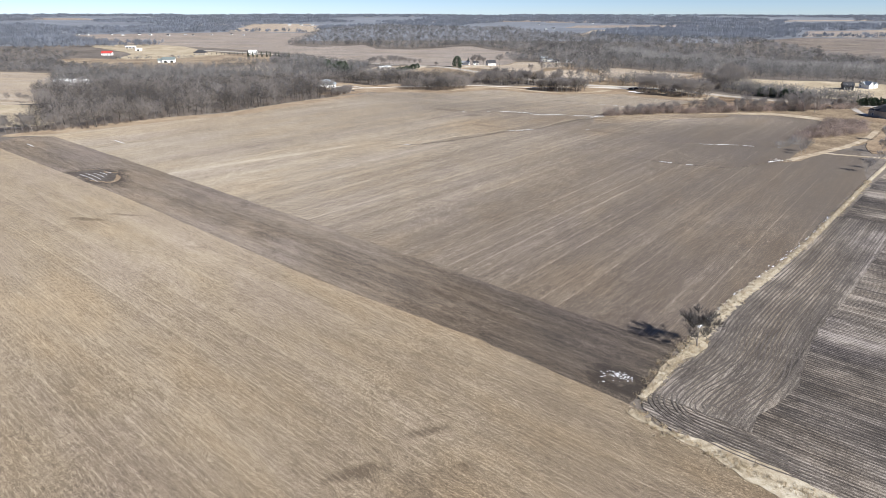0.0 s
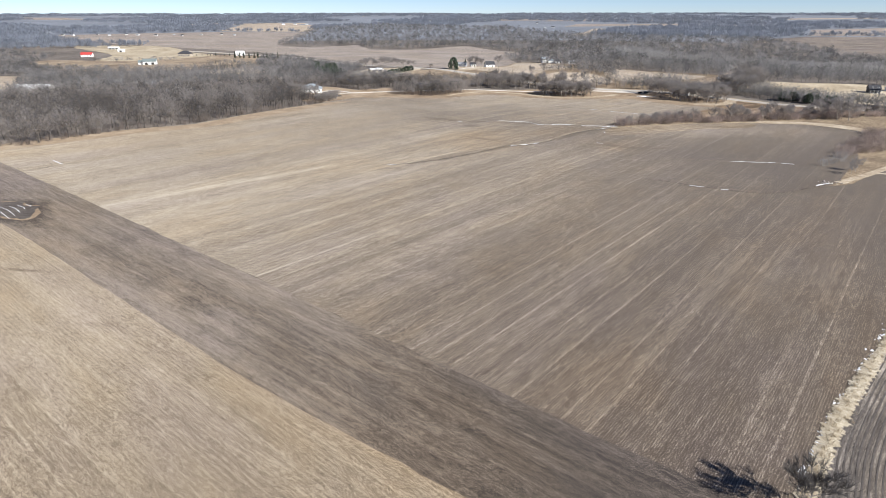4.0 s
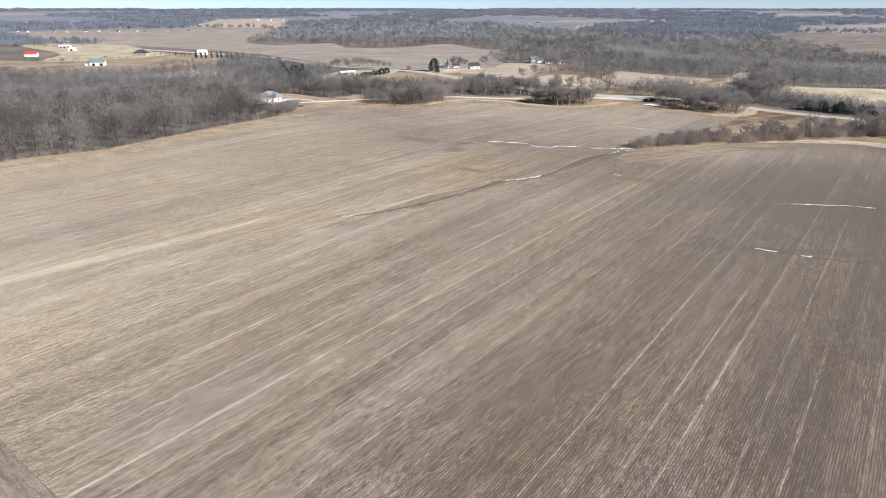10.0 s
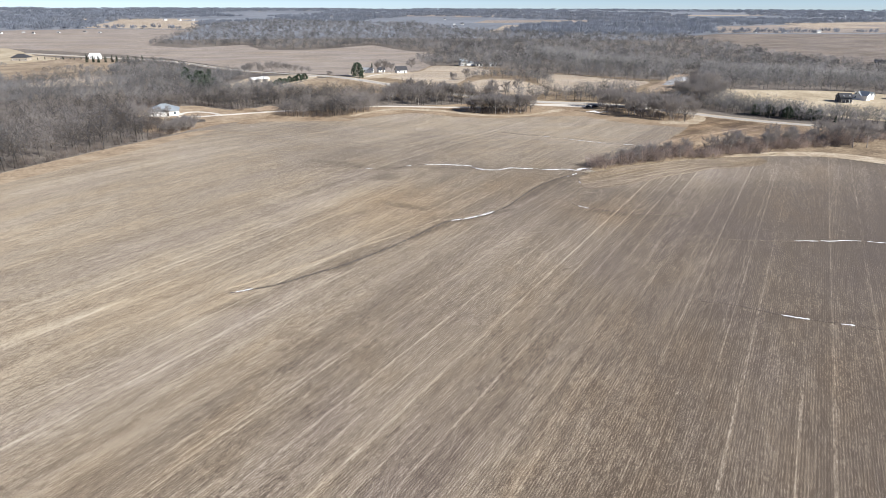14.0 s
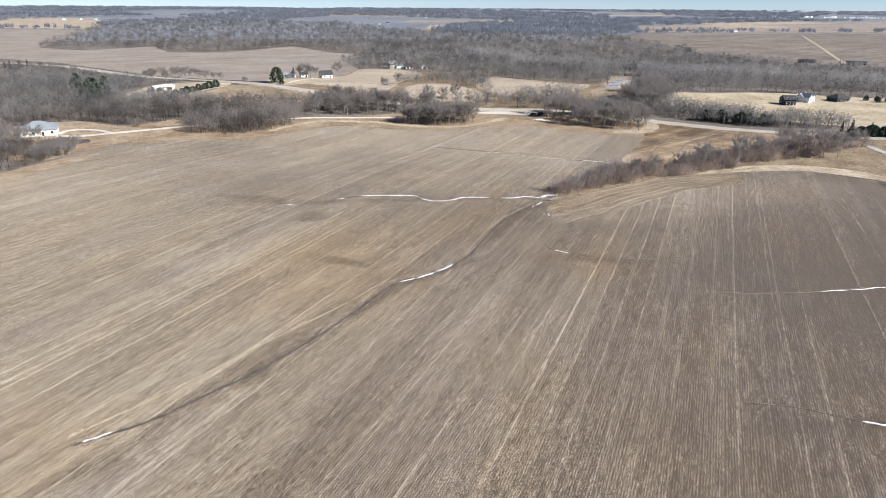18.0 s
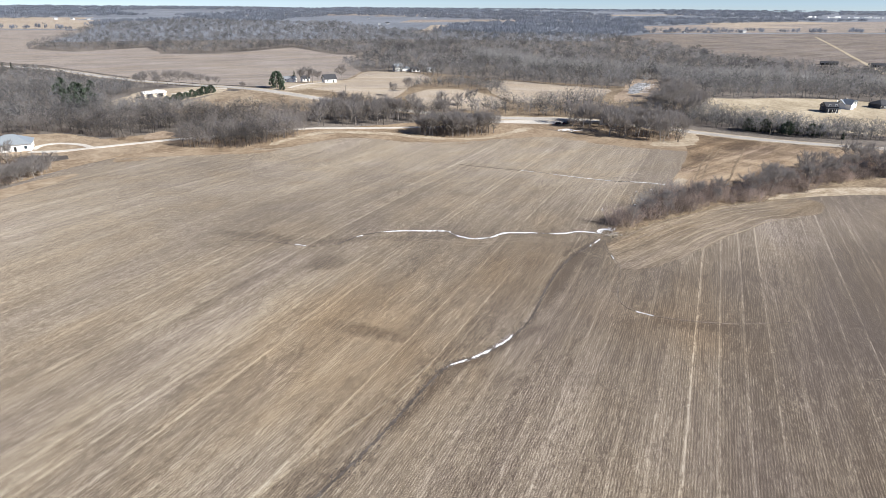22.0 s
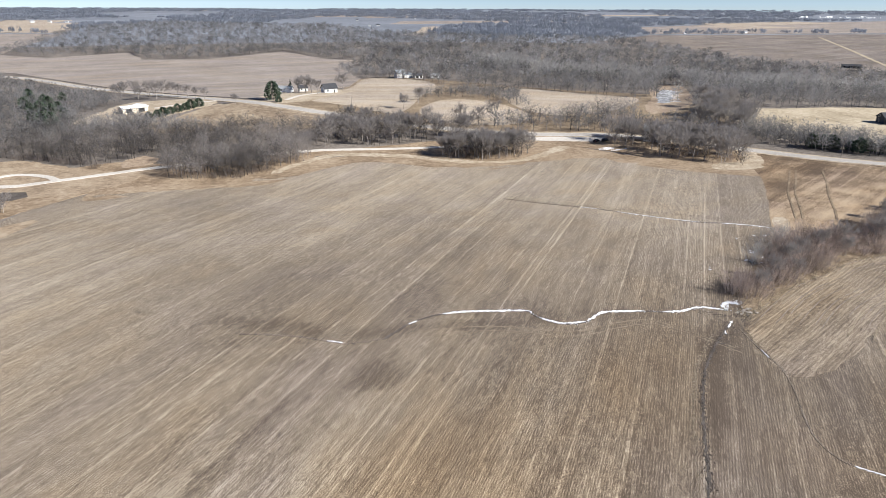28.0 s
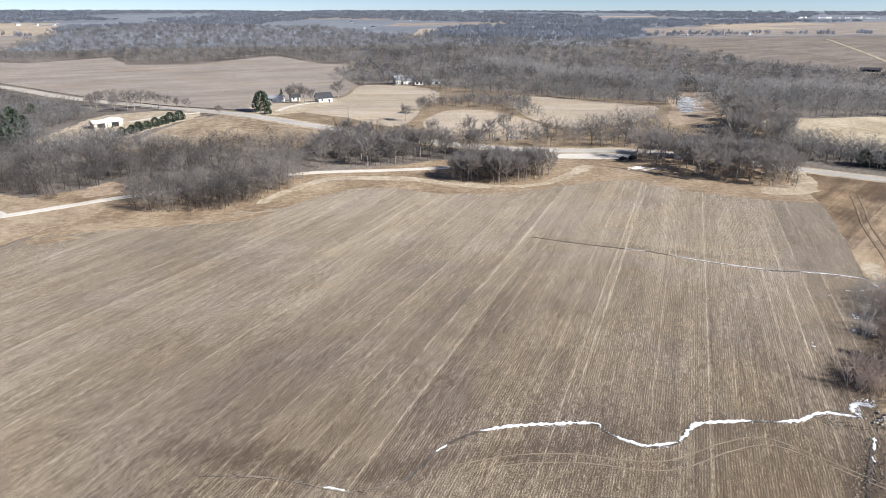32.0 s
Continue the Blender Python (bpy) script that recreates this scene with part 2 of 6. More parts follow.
    n.bsdf.inputs["Sheen Tint"].default_value = (0.95, 0.84, 0.68, 1)
    return n.done(colour, n.math("ADD", rows, coarse), 0.6, 0.14)


def rough_ground(name, dark, mid, light, scale=0.5, big=0.03, strength=0.5):
    n = Nodes(name)
    a = n.noise(n.pos, scale, 6, 0.68)
    b = n.noise(n.pos, big, 4, 0.6)
    c = n.noise(n.pos, scale * 5, 2, 0.6)
    v = n.math("MULTIPLY_ADD", a, 1.9, -0.45)
    v = n.math("ADD", v, n.math("MULTIPLY_ADD", b, 1.5, -0.75))
    v = n.math("ADD", v, n.math("MULTIPLY_ADD", c, 1.1, -0.55))
    return n.done(n.ramp(v, [(0.0, dark), (0.5, mid), (1.0, light)]), a, strength, 0.15)


def plain(name, colour, rough=0.7, metal=0.0, vary=0.18, scale=1.3, strength=0.15):
    n = Nodes(name, rough, metal)
    a = n.noise(n.pos, scale, 5, 0.65)
    b = n.noise(n.pos, scale * 9, 2, 0.6)
    v = n.math("ADD", n.math("MULTIPLY", a, 0.7), n.math("MULTIPLY", b, 0.3))
    return n.done(n.ramp(v, [(0.3, [c * (1 - vary) for c in colour]), (0.7, [min(1, c * (1 + vary)) for c in colour])]), b, strength, 0.02)


ROW = 39.5  # the main field's rows head this many degrees east of +y
MAIN_STAINS = [(-70, 260, 62, 2.6, 42, -0.34), (60, 320, 60, 25, 51, -0.06), (-2, 303, 40, 1.1, 46, -0.3), (20, 384, 7, 4.5, 25, 0.33), (2, 406, 15, 3.5, -28, 0.33), (25, 346, 11, 3.0, -40, 0.36), (88, 334, 15, 3.0, -20, 0.26), (44, 334, 16, 2.2, 25, 0.42), (74, 363, 22, 2.3, 52, 0.46), (28, 322, 10, 1.8, 46, 0.34), (12, 307, 26, 2.6, 43, 0.2), (84, 372, 8, 5, 55, 0.3), (-4, 370, 24, 3.2, 50, 0.22), (90, 378, 9, 5, 30, 0.27), (105, 395, 12, 6, 40, 0.30),
               (118, 462, 40, 3.2, -38, 0.18), (148, 268, 12, 6, 30, 0.30), (110, 261, 34, 2.6, -10, 0.2), (10, 310, 60, 4.0, 45, 0.21), (225, 388, 14, 10, 0, 0.24), (40, 396, 55, 3.2, -6, 0.18), (60, 440, 22, 14, 30, 0.12), (160, 378, 70, 20, 6, -0.26), (120, 345, 40, 14, 40, -0.12), (-55, 455, 62, 55, 0, -0.17)]
NEAR_STAINS = [(-3, 75, 5, 1.3, 20, 0.5), (-12, 66, 6, 1.5, 20, 0.45), (-109, 172, 7, 1.5, -10, 0.45), (-98, 176, 7, 1.0, -10, 0.42), (-66, 150, 5, 1.0, 0, 0.16), (-45, 120, 6, 2, -30, 0.12), (0, 66, 8, 2.5, 30, 0.12)]
HEAD_STAINS = [(31.5, 89.5, 7, 4.5, -40, 0.7), (-131, 222, 20, 10, -38, 0.65), (40, 106, 8, 5, -35, 0.16), (-70, 175, 40, 4, -40, 0.2), (-20, 133, 40, 3, -40, 0.15)]
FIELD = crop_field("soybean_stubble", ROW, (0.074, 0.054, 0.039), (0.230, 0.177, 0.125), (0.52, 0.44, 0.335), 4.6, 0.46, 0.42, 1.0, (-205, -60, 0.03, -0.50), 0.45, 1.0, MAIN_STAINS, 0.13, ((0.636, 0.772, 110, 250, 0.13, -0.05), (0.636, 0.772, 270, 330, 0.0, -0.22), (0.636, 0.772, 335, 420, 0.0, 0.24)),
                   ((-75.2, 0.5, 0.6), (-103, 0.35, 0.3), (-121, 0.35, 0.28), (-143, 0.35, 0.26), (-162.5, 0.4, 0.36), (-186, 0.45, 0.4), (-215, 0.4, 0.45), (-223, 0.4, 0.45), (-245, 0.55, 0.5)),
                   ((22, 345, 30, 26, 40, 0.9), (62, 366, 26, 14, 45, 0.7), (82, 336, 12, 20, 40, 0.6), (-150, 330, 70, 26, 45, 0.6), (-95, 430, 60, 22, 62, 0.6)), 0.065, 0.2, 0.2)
LIGHT = crop_field("corn_stubble", ROW + 90, (0.12, 0.09, 0.062), (0.29, 0.226, 0.157), (0.53, 0.44, 0.325), 4.6, 0.22, 0.26, 0.75, None, 0.40, 0.95, NEAR_STAINS, 0.06, ((0.777, -0.629, -140, -10, 0.07, -0.27),), passes=0.045)
HEAD = crop_field("tilled_headland", ROW + 90, (0.045, 0.036, 0.030), (0.165, 0.132, 0.104), (0.36, 0.295, 0.235), 4.6, 0.1, 0.75, 1.1, None, 0.5, 0.8, HEAD_STAINS, 0.0, ((0.777, -0.629, -130, -50, 0.10, -0.24),))
DARK = crop_field("dark_tilled_soil", ROW + 90, (0.035, 0.030, 0.028), (0.145, 0.122, 0.104), (0.42, 0.37, 0.325), 3.0, 0.35, 1.5, 0.8, None, 1.4, 0.55, (), 0.22, passes=0.07)
DARKEND = crop_field("dark_end_rows", ROW + 3, (0.04, 0.034, 0.031), (0.15, 0.127, 0.108), (0.42, 0.37, 0.32), 3.0, 0.1, 1.0, 0.8, None, 1.2, 0.55, (), 0.10)
ENDROWS = crop_field("brush_end_rows", 66, (0.075, 0.055, 0.040), (0.205, 0.157, 0.111), (0.45, 0.37, 0.275), 3.0, 0.3, 0.7, 0.9, None, 0.9, 0.9, (), 0.10)
FARF = crop_field("far_plough", 75, (0.165, 0.138, 0.118), (0.29, 0.243, 0.207), (0.42, 0.362, 0.313), 30, 0.05, 0.9, 0.3, None, 0.7)
FARDARK = crop_field("far_dark_plough", 75, (0.10, 0.083, 0.071), (0.195, 0.16, 0.134), (0.33, 0.28, 0.238), 30, 0.05, 1.2, 0.3, None, 0.9)
CONTOUR = crop_field("contour_stubble", 100, (0.21, 0.165, 0.122), (0.40, 0.325, 0.25), (0.55, 0.475, 0.385), 12, 0.3, 0.9, 0.5, None, 0.4)
HAY = rough_ground("dry_hay", (0.14, 0.10, 0.065), (0.29, 0.22, 0.15), (0.45, 0.37, 0.265), 0.35, 0.04)
MEADOW = crop_field("mown_meadow", 62, (0.09, 0.06, 0.037), (0.235, 0.163, 0.103), (0.46, 0.35, 0.24), 6.0, 0.3, 1.2, 1.0, None, 2.2, 1.0, passes=0.14)
TURF = rough_ground("grassy_turning_strip", (0.145, 0.10, 0.064), (0.275, 0.199, 0.128), (0.43, 0.338, 0.235), 0.5, 0.05)
TAN = rough_ground("tan_grass_bank", (0.25, 0.19, 0.125), (0.41, 0.33, 0.235), (0.57, 0.49, 0.38), 0.7, 0.13)
LAWN = rough_ground("winter_lawn", (0.25, 0.20, 0.13), (0.42, 0.345, 0.24), (0.56, 0.48, 0.36), 0.4, 0.04)
FLOOR = rough_ground("leaf_litter", (0.085, 0.072, 0.060), (0.165, 0.14, 0.117), (0.27, 0.232, 0.195), 0.5, 0.02)
# floor colour shifted paler and bluer to carry the haze of distance
FARLAND = rough_ground("far_hazed_floor", (0.14, 0.15, 0.168), (0.20, 0.212, 0.235), (0.28, 0.292, 0.315), 0.05, 0.004)
BRUSHG = rough_ground("rough_grass", (0.11, 0.08, 0.055), (0.23, 0.17, 0.11), (0.38, 0.30, 0.20), 0.7, 0.08)
GRAVEL = rough_ground("limestone_gravel", (0.44, 0.39, 0.33), (0.60, 0.55, 0.48), (0.70, 0.66, 0.60), 1.2, 0.05, 0.3)
ASPHALT = rough_ground("worn_road", (0.33, 0.30, 0.265), (0.42, 0.385, 0.345), (0.51, 0.475, 0.43), 0.9, 0.05, 0.2)
EARTH = rough_ground("bare_earth", (0.20, 0.145, 0.10), (0.34, 0.255, 0.18), (0.48, 0.39, 0.29), 0.5, 0.08)
WET = rough_ground("wet_soil", (0.035, 0.028, 0.023), (0.07, 0.056, 0.045), (0.13, 0.105, 0.085), 0.6, 0.1)
TRACK = rough_ground("pressed_straw", (0.17, 0.13, 0.092), (0.26, 0.206, 0.148), (0.36, 0.297, 0.22), 1.4, 0.3)
FURROW = rough_ground("ploughed_furrow", (0.07, 0.06, 0.053), (0.105, 0.09, 0.078), (0.17, 0.147, 0.13), 0.9, 0.06)
MARK = rough_ground("furrow_soil", (0.055, 0.045, 0.038), (0.10, 0.084, 0.071), (0.18, 0.152, 0.13), 0.9, 0.2)
PALEGRASS = rough_ground("bleached_grass", (0.27, 0.22, 0.15), (0.43, 0.365, 0.265), (0.58, 0.52, 0.41), 0.9, 0.15)
MARGIN = rough_ground("field_margin_grass", (0.20, 0.147, 0.098), (0.345, 0.26, 0.175), (0.47, 0.38, 0.275), 0.6, 0.1)
STRAW = rough_ground("straw_litter", (0.24, 0.19, 0.13), (0.36, 0.295, 0.215), (0.48, 0.41, 0.31), 1.4, 0.3)
SNOW = rough_ground("old_snow", (0.62, 0.62, 0.63), (0.78, 0.78, 0.79), (0.88, 0.88, 0.89), 1.5, 0.2, 0.25)
SNOWY = rough_ground("patchy_snow", (0.10, 0.09, 0.08), (0.26, 0.26, 0.262), (0.70, 0.70, 0.71), 0.35, 0.1)
# ---- ground and fields ----
def build_ground():
    radii = np.concatenate([np.arange(0, 1000, 12.0)[1:], np.geomspace(1000, 4740, 60)])
    k = 400
    ang = np.linspace(0, 2 * math.pi, k, endpoint=False)
    verts = [(0, 150, hz(0, 150) - 0.1)]
    for r in radii:
        x, y = r * np.sin(ang), 150 + r * np.cos(ang)
        verts += list(zip(x, y, height(x, y) - 0.10 - r * 0.0001))
    faces = [(0, 1 + (i + 1) % k, 1 + i) for i in range(k)]
    for j in range(len(radii) - 1):
        a, b = 1 + j * k, 1 + (j + 1) * k
        faces += [(a + i, a + (i + 1) % k, b + (i + 1) % k, b + i) for i in range(k)]
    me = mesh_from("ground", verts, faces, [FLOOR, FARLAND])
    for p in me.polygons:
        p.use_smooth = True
        # beyond 1250 m the floor has haze painted into its colour
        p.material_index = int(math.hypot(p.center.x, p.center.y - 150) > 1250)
    tagged(new("ground", me), "brown winter ground reaching to the horizon", "ground", kind="structure")


build_ground()
U, V = np.array((math.sin(radians(ROW)), math.cos(radians(ROW)))), np.array((math.cos(radians(ROW)), -math.sin(radians(ROW))))

MAIN = [(46, 102), (27, 116), (-9, 146), (-71, 197), (-194, 298), (-222, 304), (-191, 319), (-163, 360), (-135, 378), (-111, 421), (-90, 466), (-78, 488),
        (-70, 515), (-45, 541), (-25, 538), (-3, 539), (8, 549), (22, 562), (32, 574), (50, 572), (68, 565), (84, 553), (101, 545), (120, 545), (136, 555), (150, 566),
        (168, 546), (183, 522), (200, 504), (213, 496), (162, 438), (150, 425), (135, 414), (118, 402), (101, 387), (108, 390), (125, 399), (146, 403), (177, 406), (204, 408), (228, 395), (236, 372),
        (205, 328), (180, 296), (205, 290), (171, 235), (125, 186), (96, 152), (76, 130)]
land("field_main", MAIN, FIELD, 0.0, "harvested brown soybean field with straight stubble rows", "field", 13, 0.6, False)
land("field_near", [(31, 83), (7, 104), (-30, 130.5), (-62, 156.6), (-105, 192.6), (-120, 205), (-204, 272), (-330, 378), (-420, 250), (-300, -60), (0, -160), (140, -60), (53, 61), (35, 75)], LIGHT, 0.02,
     "pale tan corn stubble field", "field", 15, 0.35, False)
land("headland", [(46, 102), (27, 116.5), (-9, 146), (-71, 197), (-196, 300), (-212, 296), (-215, 281), (-204, 272), (-120, 204.5), (-105, 192.2), (-62, 156.2), (-30, 130), (7, 103.5), (31, 83), (36, 88)], HEAD, 0.05,
     "dark tilled headland strip between two fields", "field", 9, 0.35, False, 3.0)
land("field_dark", [(33, 82), (34, 86), (40, 91.5), (48, 98.8), (57.7, 110.3), (75.4, 129), (90.3, 144), (111, 165), (131, 186), (172, 231), (240, 300), (420, 330), (400, 60), (160, -60), (54, 62), (43, 70), (36, 76)], DARK, 0.03,
     "dark ploughed field with curved tillage marks", "field", 12, 0.3, False)
LANE = [(33.5, 84.5), (38.5, 90.2), (45, 97.8), (52, 105.5), (57.6, 112.3), (66, 121.8), (76, 131.7), (90, 145.6), (109.5, 165.8), (128, 186), (171, 233), (200, 264), (222, 290)]
ribbon("grass_lane", LANE[2:8], 2.5, PALEGRASS, 0.16, "pale tussocky grass strip beside a lone tree", "grass strip", 0.3, 0.45, 0.07, "structure", 2.2, None, True)
ribbon("grass_lane", LANE, 1.35, PALEGRASS, 0.14,
       "dry grass strip between two fields", "grass strip", 0.3, 0.4, 0.05, "structure", 2.6)
land("grass_corner", [(36.4, 87.8), (42, 94.2), (50, 100.4), (52, 103), (49.5, 103.5), (45.5, 99.2), (40, 94.2), (36, 89)], PALEGRASS, 0.2, "dry grass patch under a lone tree", "grass strip", 3, 0.8, True, 0.8)
land("grass_bank", [(31, 82), (34, 77.5), (36, 76.2), (40.3, 73.9), (43.7, 71.8), (49.2, 66.8), (54, 62.8), (80, 42), (77, 37.5), (50, 58), (45.2, 63.5), (41.6, 67.6), (36.4, 74.6), (33.4, 77), (30.4, 81)], PALEGRASS, 0.16,
     "dry grass strip along a field edge", "grass strip", 3, 1.0, True, 0.7)

# curved end rows where the plough turned
LANE_SIDE = curve_through([(52, 66.5), (42.5, 73.5), (36, 79.5), (37.3, 86.5), (44, 93), (52.5, 99.5), (59.5, 109.5), (68, 119.8), (78, 130), (92, 144), (112, 165), (132, 186)], 3.0)
lane_way = np.gradient(LANE_SIDE, axis=0)
lane_way /= np.linalg.norm(lane_way, axis=1)[:, None]
ribbon("end_rows", [tuple(q + 6.0 * np.array((e[1], -e[0]))) for q, e in list(zip(LANE_SIDE, lane_way))[5::4]], 17, DARKEND, 0.10, "dark end rows ploughed along the grass strip", "field", 3, 0.05)
for k in range(-2, 17):
    off = 0.4 + 0.8 * k
    side = LANE_SIDE + off * np.stack([lane_way[:, 1], -lane_way[:, 0]], 1)
    side = side[max(0, k // 2):len(side) - rng.integers(0, 14)]
    ribbon("plough_mark", [tuple(q) for q in side[::3]], rng.uniform(0.16, 0.3), FURROW, 0.155, "curved dark furrow left by the plough", "furrow", 1.5, 0.3)

# wet hollows in the headland
def oval(x, y, a, b, turn, k=18):
    c, s = math.cos(radians(turn)), math.sin(radians(turn))
    return [(x + a * math.cos(t) * c - b * math.sin(t) * s, y + a * math.cos(t) * s + b * math.sin(t) * c) for t in (2 * math.pi * i / k for i in range(k))]


land("wet_hollow", oval(-132, 223, 13.2, 5.5, -39), TURF, 0.085, "pale dried rim of a wet hollow", "wet soil", 4, 2.4, True, 1.5)
land("wet_hollow", oval(-132, 223, 12.6, 5.0, -39), MARK, 0.13, "dark wet soil in a shallow hollow", "wet soil", 4, 2.4, True, 1.5)
land("wet_hollow", oval(31.6, 90.2, 3.8, 2.3, -35), WET, 0.09, "dark wet soil at the headland corner", "wet soil", 3, 2.2, True, 0.8)
# gullies
GULLY_A = [(-4, 404), (5, 401), (12, 397), (16, 395), (23, 395), (30, 400), (37, 402), (43, 401.6), (54.5, 399), (56, 396), (60, 391.6), (65, 391), (71, 393.8), (80, 391.9), (86, 390), (94, 390), (98, 387.5)]
GULLY_B = [(-21, 287), (-12, 290), (-4, 295), (6, 302), (19, 314), (30, 326), (36, 331.5), (42, 333), (49, 337), (57, 344), (66, 356), (76, 368), (86, 376.5), (95, 383)]
GULLY_C = [(86, 486), (97, 476), (107, 468), (111.5, 464.5), (120.5, 454), (127.5, 447), (134.5, 441), (143, 437), (152, 429.5)]
GULLY_D = [(108, 309), (119, 306), (132, 304), (144, 303), (158, 299)]
GULLY_E = [(83, 272), (90, 269), (97, 263.5), (102, 261), (108, 258), (118, 254), (130, 255), (143, 262), (154, 268)]
GULLY_F = [(94.6, 380.4), (92.8, 374), (91.7, 369.3), (91, 365.4), (87.6, 359.4), (81.2, 350), (79.9, 344.3), (82.2, 340.6), (88, 336.4), (99, 332), (112, 330)]
LANE_CURVE = curve_through([(54.5, 109), (57.6, 112.3), (66, 121.8), (76, 131.7), (90, 145.6), (109.5, 165.8), (128, 186)], 0.3)
for pts, w, m in ((GULLY_A[:5], 0.25, HEAD), (GULLY_A[4:], 0.42, MARK), (GULLY_B, 0.4, MARK), (GULLY_C, 0.42, MARK), (GULLY_D, 0.4, HEAD), (GULLY_E, 0.3, HEAD), (GULLY_F, 0.2, HEAD)):
    ribbon("gully", pts, w, m, 0.09, "shallow dark erosion gully in the field", "gully", 0.45, 1.0, 0, "structure", 1.7)


def litter(name, pts, count, spread, small, large, material, label, category, shift=(0, 0), squash=0.5):
    """Clods or wisps of straw strewn along a line, as one object."""
    c = curve_through(pts, 0.5)
    verts, faces = [], []
    for i in range(count):
        j = int(rng.integers(0, len(c) - 1))
        d = c[j + 1] - c[j]
        d = d / (np.linalg.norm(d) + 1e-9)
        thin = 0.35 + 0.65 * abs(noise.noise(Vector((c[j][0] * 0.11, c[j][1] * 0.11, 2)))) * 2
        q = c[j] + np.array(shift) + np.array((d[1], -d[0])) * rng.normal(0, spread * thin) + d * rng.normal(0, 0.5)
        r, a0, base = rng.uniform(small, large), math.atan2(d[1], d[0]) + rng.normal(0, 0.5), len(verts)
        for k in range(5):
            a = 6.283 * k / 5
            px, py = r * math.cos(a) * rng.uniform(0.6, 1.2), squash * r * math.sin(a) * rng.uniform(0.6, 1.2)
            x, y = q[0] + px * math.cos(a0) - py * math.sin(a0), q[1] + px * math.sin(a0) + py * math.cos(a0)
            verts.append((x, y, hz(x, y) + 0.03))
        verts.append((q[0], q[1], hz(q[0], q[1]) + 0.08 + 0.25 * r))
        faces += [(base + k, base + (k + 1) % 5, base + 5) for k in range(5)]
    tagged(new(name, mesh_from(name, verts, faces, [material])), label, category, kind="stuff")


litter("clods", GULLY_B, 2200, 0.8, 0.06, 0.27, MARK, "dark clods along an erosion gully", "soil")
litter("straw_wisps", GULLY_B[5:], 900, 0.6, 0.07, 0.24, STRAW, "pale washed straw beside an erosion gully", "straw", (-1.1, 0.9), 0.35)
litter("straw_wisps", [(-22, 289), (-6, 300.5), (8, 312), (21, 322), (33, 333)], 900, 0.26, 0.08, 0.3, STRAW, "pale line of washed straw in the stubble", "straw", (0, 0), 0.3)
litter("clods", GULLY_A, 900, 0.45, 0.05, 0.2, MARK, "dark clods along an erosion gully", "soil")
litter("clods", GULLY_C, 600, 0.45, 0.05, 0.2, MARK, "dark clods along an erosion gully", "soil")
litter("clods", GULLY_E, 420, 0.8, 0.06, 0.25, MARK, "dark clods along an erosion gully", "soil")
litter("clods", GULLY_F, 260, 0.4, 0.05, 0.16, MARK, "dark clods along an erosion gully", "soil")
litter("clods", [(92, 389), (96, 385), (101, 384), (94, 380), (86, 376)], 300, 1.1, 0.08, 0.3, MARK, "dark clods round the gully head", "soil")


# end rows that follow the brush belt
BRUSH_EDGE = curve_through([(98, 381.5), (106, 386), (115.6, 391), (125, 394.8), (136, 397.6), (150, 402), (169, 403), (186, 404)], 2.0)
edge_way = np.gradient(BRUSH_EDGE, axis=0)
edge_way /= np.linalg.norm(edge_way, axis=1)[:, None]
edge_side = np.stack([edge_way[:, 1], -edge_way[:, 0]], 1)


def beside_brush(off, start=0, end=None):
    swing = 1 + 0.35 * np.linspace(0, 1, len(BRUSH_EDGE))[::-1]
    return [tuple(q) for q in (BRUSH_EDGE + (off * swing)[:, None] * edge_side)[start:end]][::2]


land("brush_end_rows", [tuple(q) for q in BRUSH_EDGE[::4]] + [(188, 397), (177, 387), (156, 386.5), (143, 382), (130, 376), (117, 370), (104, 364), (93, 362), (91, 368)], ENDROWS, 0.09, "brown end rows curving along the brush", "field", 6, 1.6, True, 1.5)
for k in range(15):
    off = 0.8 + 1.05 * k + rng.normal(0, 0.15)
    a0 = int(rng.integers(0, 8)) + (4 if k > 9 else 0)
    a1 = len(BRUSH_EDGE) - int(rng.integers(0, 12)) - (6 if k > 7 else 0)
    if k % 5 in (1, 4):
        litter("straw_wisps", beside_brush(off, a0, a1), 800, 0.2, 0.08, 0.3, STRAW, "pale straw line curving along the brush", "straw", (0, 0), 0.3)
    else:
        ribbon("plough_mark", beside_brush(off, a0, a1), rng.uniform(0.14, 0.24), HEAD, 0.16, "faint furrow curving along the brush", "furrow", 0.8, 0.8, 0, "structure", 1.2)


def snow_patch(x, y, size, turn=None):
    """A small ragged remnant of snow."""
    k, t0 = int(rng.integers(8, 13)), rng.uniform(0, 6.28) if turn is None else turn
    ring = []
    for i in range(k):
        a = 6.283 * i / k
        r = size * rng.uniform(0.55, 1.15)
        px, py = r * math.cos(a), 0.45 * r * math.sin(a)
        ring.append((x + px * math.cos(t0) - py * math.sin(t0), y + px * math.sin(t0) + py * math.cos(t0)))
    v = [(px, py, hz(px, py) + 0.03) for px, py in ring] + [(x, y, hz(x, y) + 0.10)]
    v += [(px, py, hz(px, py) - 0.2) for px, py in ring]
    f = [(i, (i + 1) % k, k) for i in range(k)] + [((i + 1) % k, i, k + 1 + i, k + 1 + (i + 1) % k) for i in range(k)]
    tagged(new("snow_patch", mesh_from("snow_patch", v, f, [SNOW])), "small ragged remnant of old snow", "snow", "snow remnants")


def snow_drift(pts, width):
    ribbon("snow_drift", pts, width * 0.46, SNOW, 0.10, "strip of old snow lying in a gully", "snow", 0.22, 0.75, 0.06, "", 1.5, None, True)


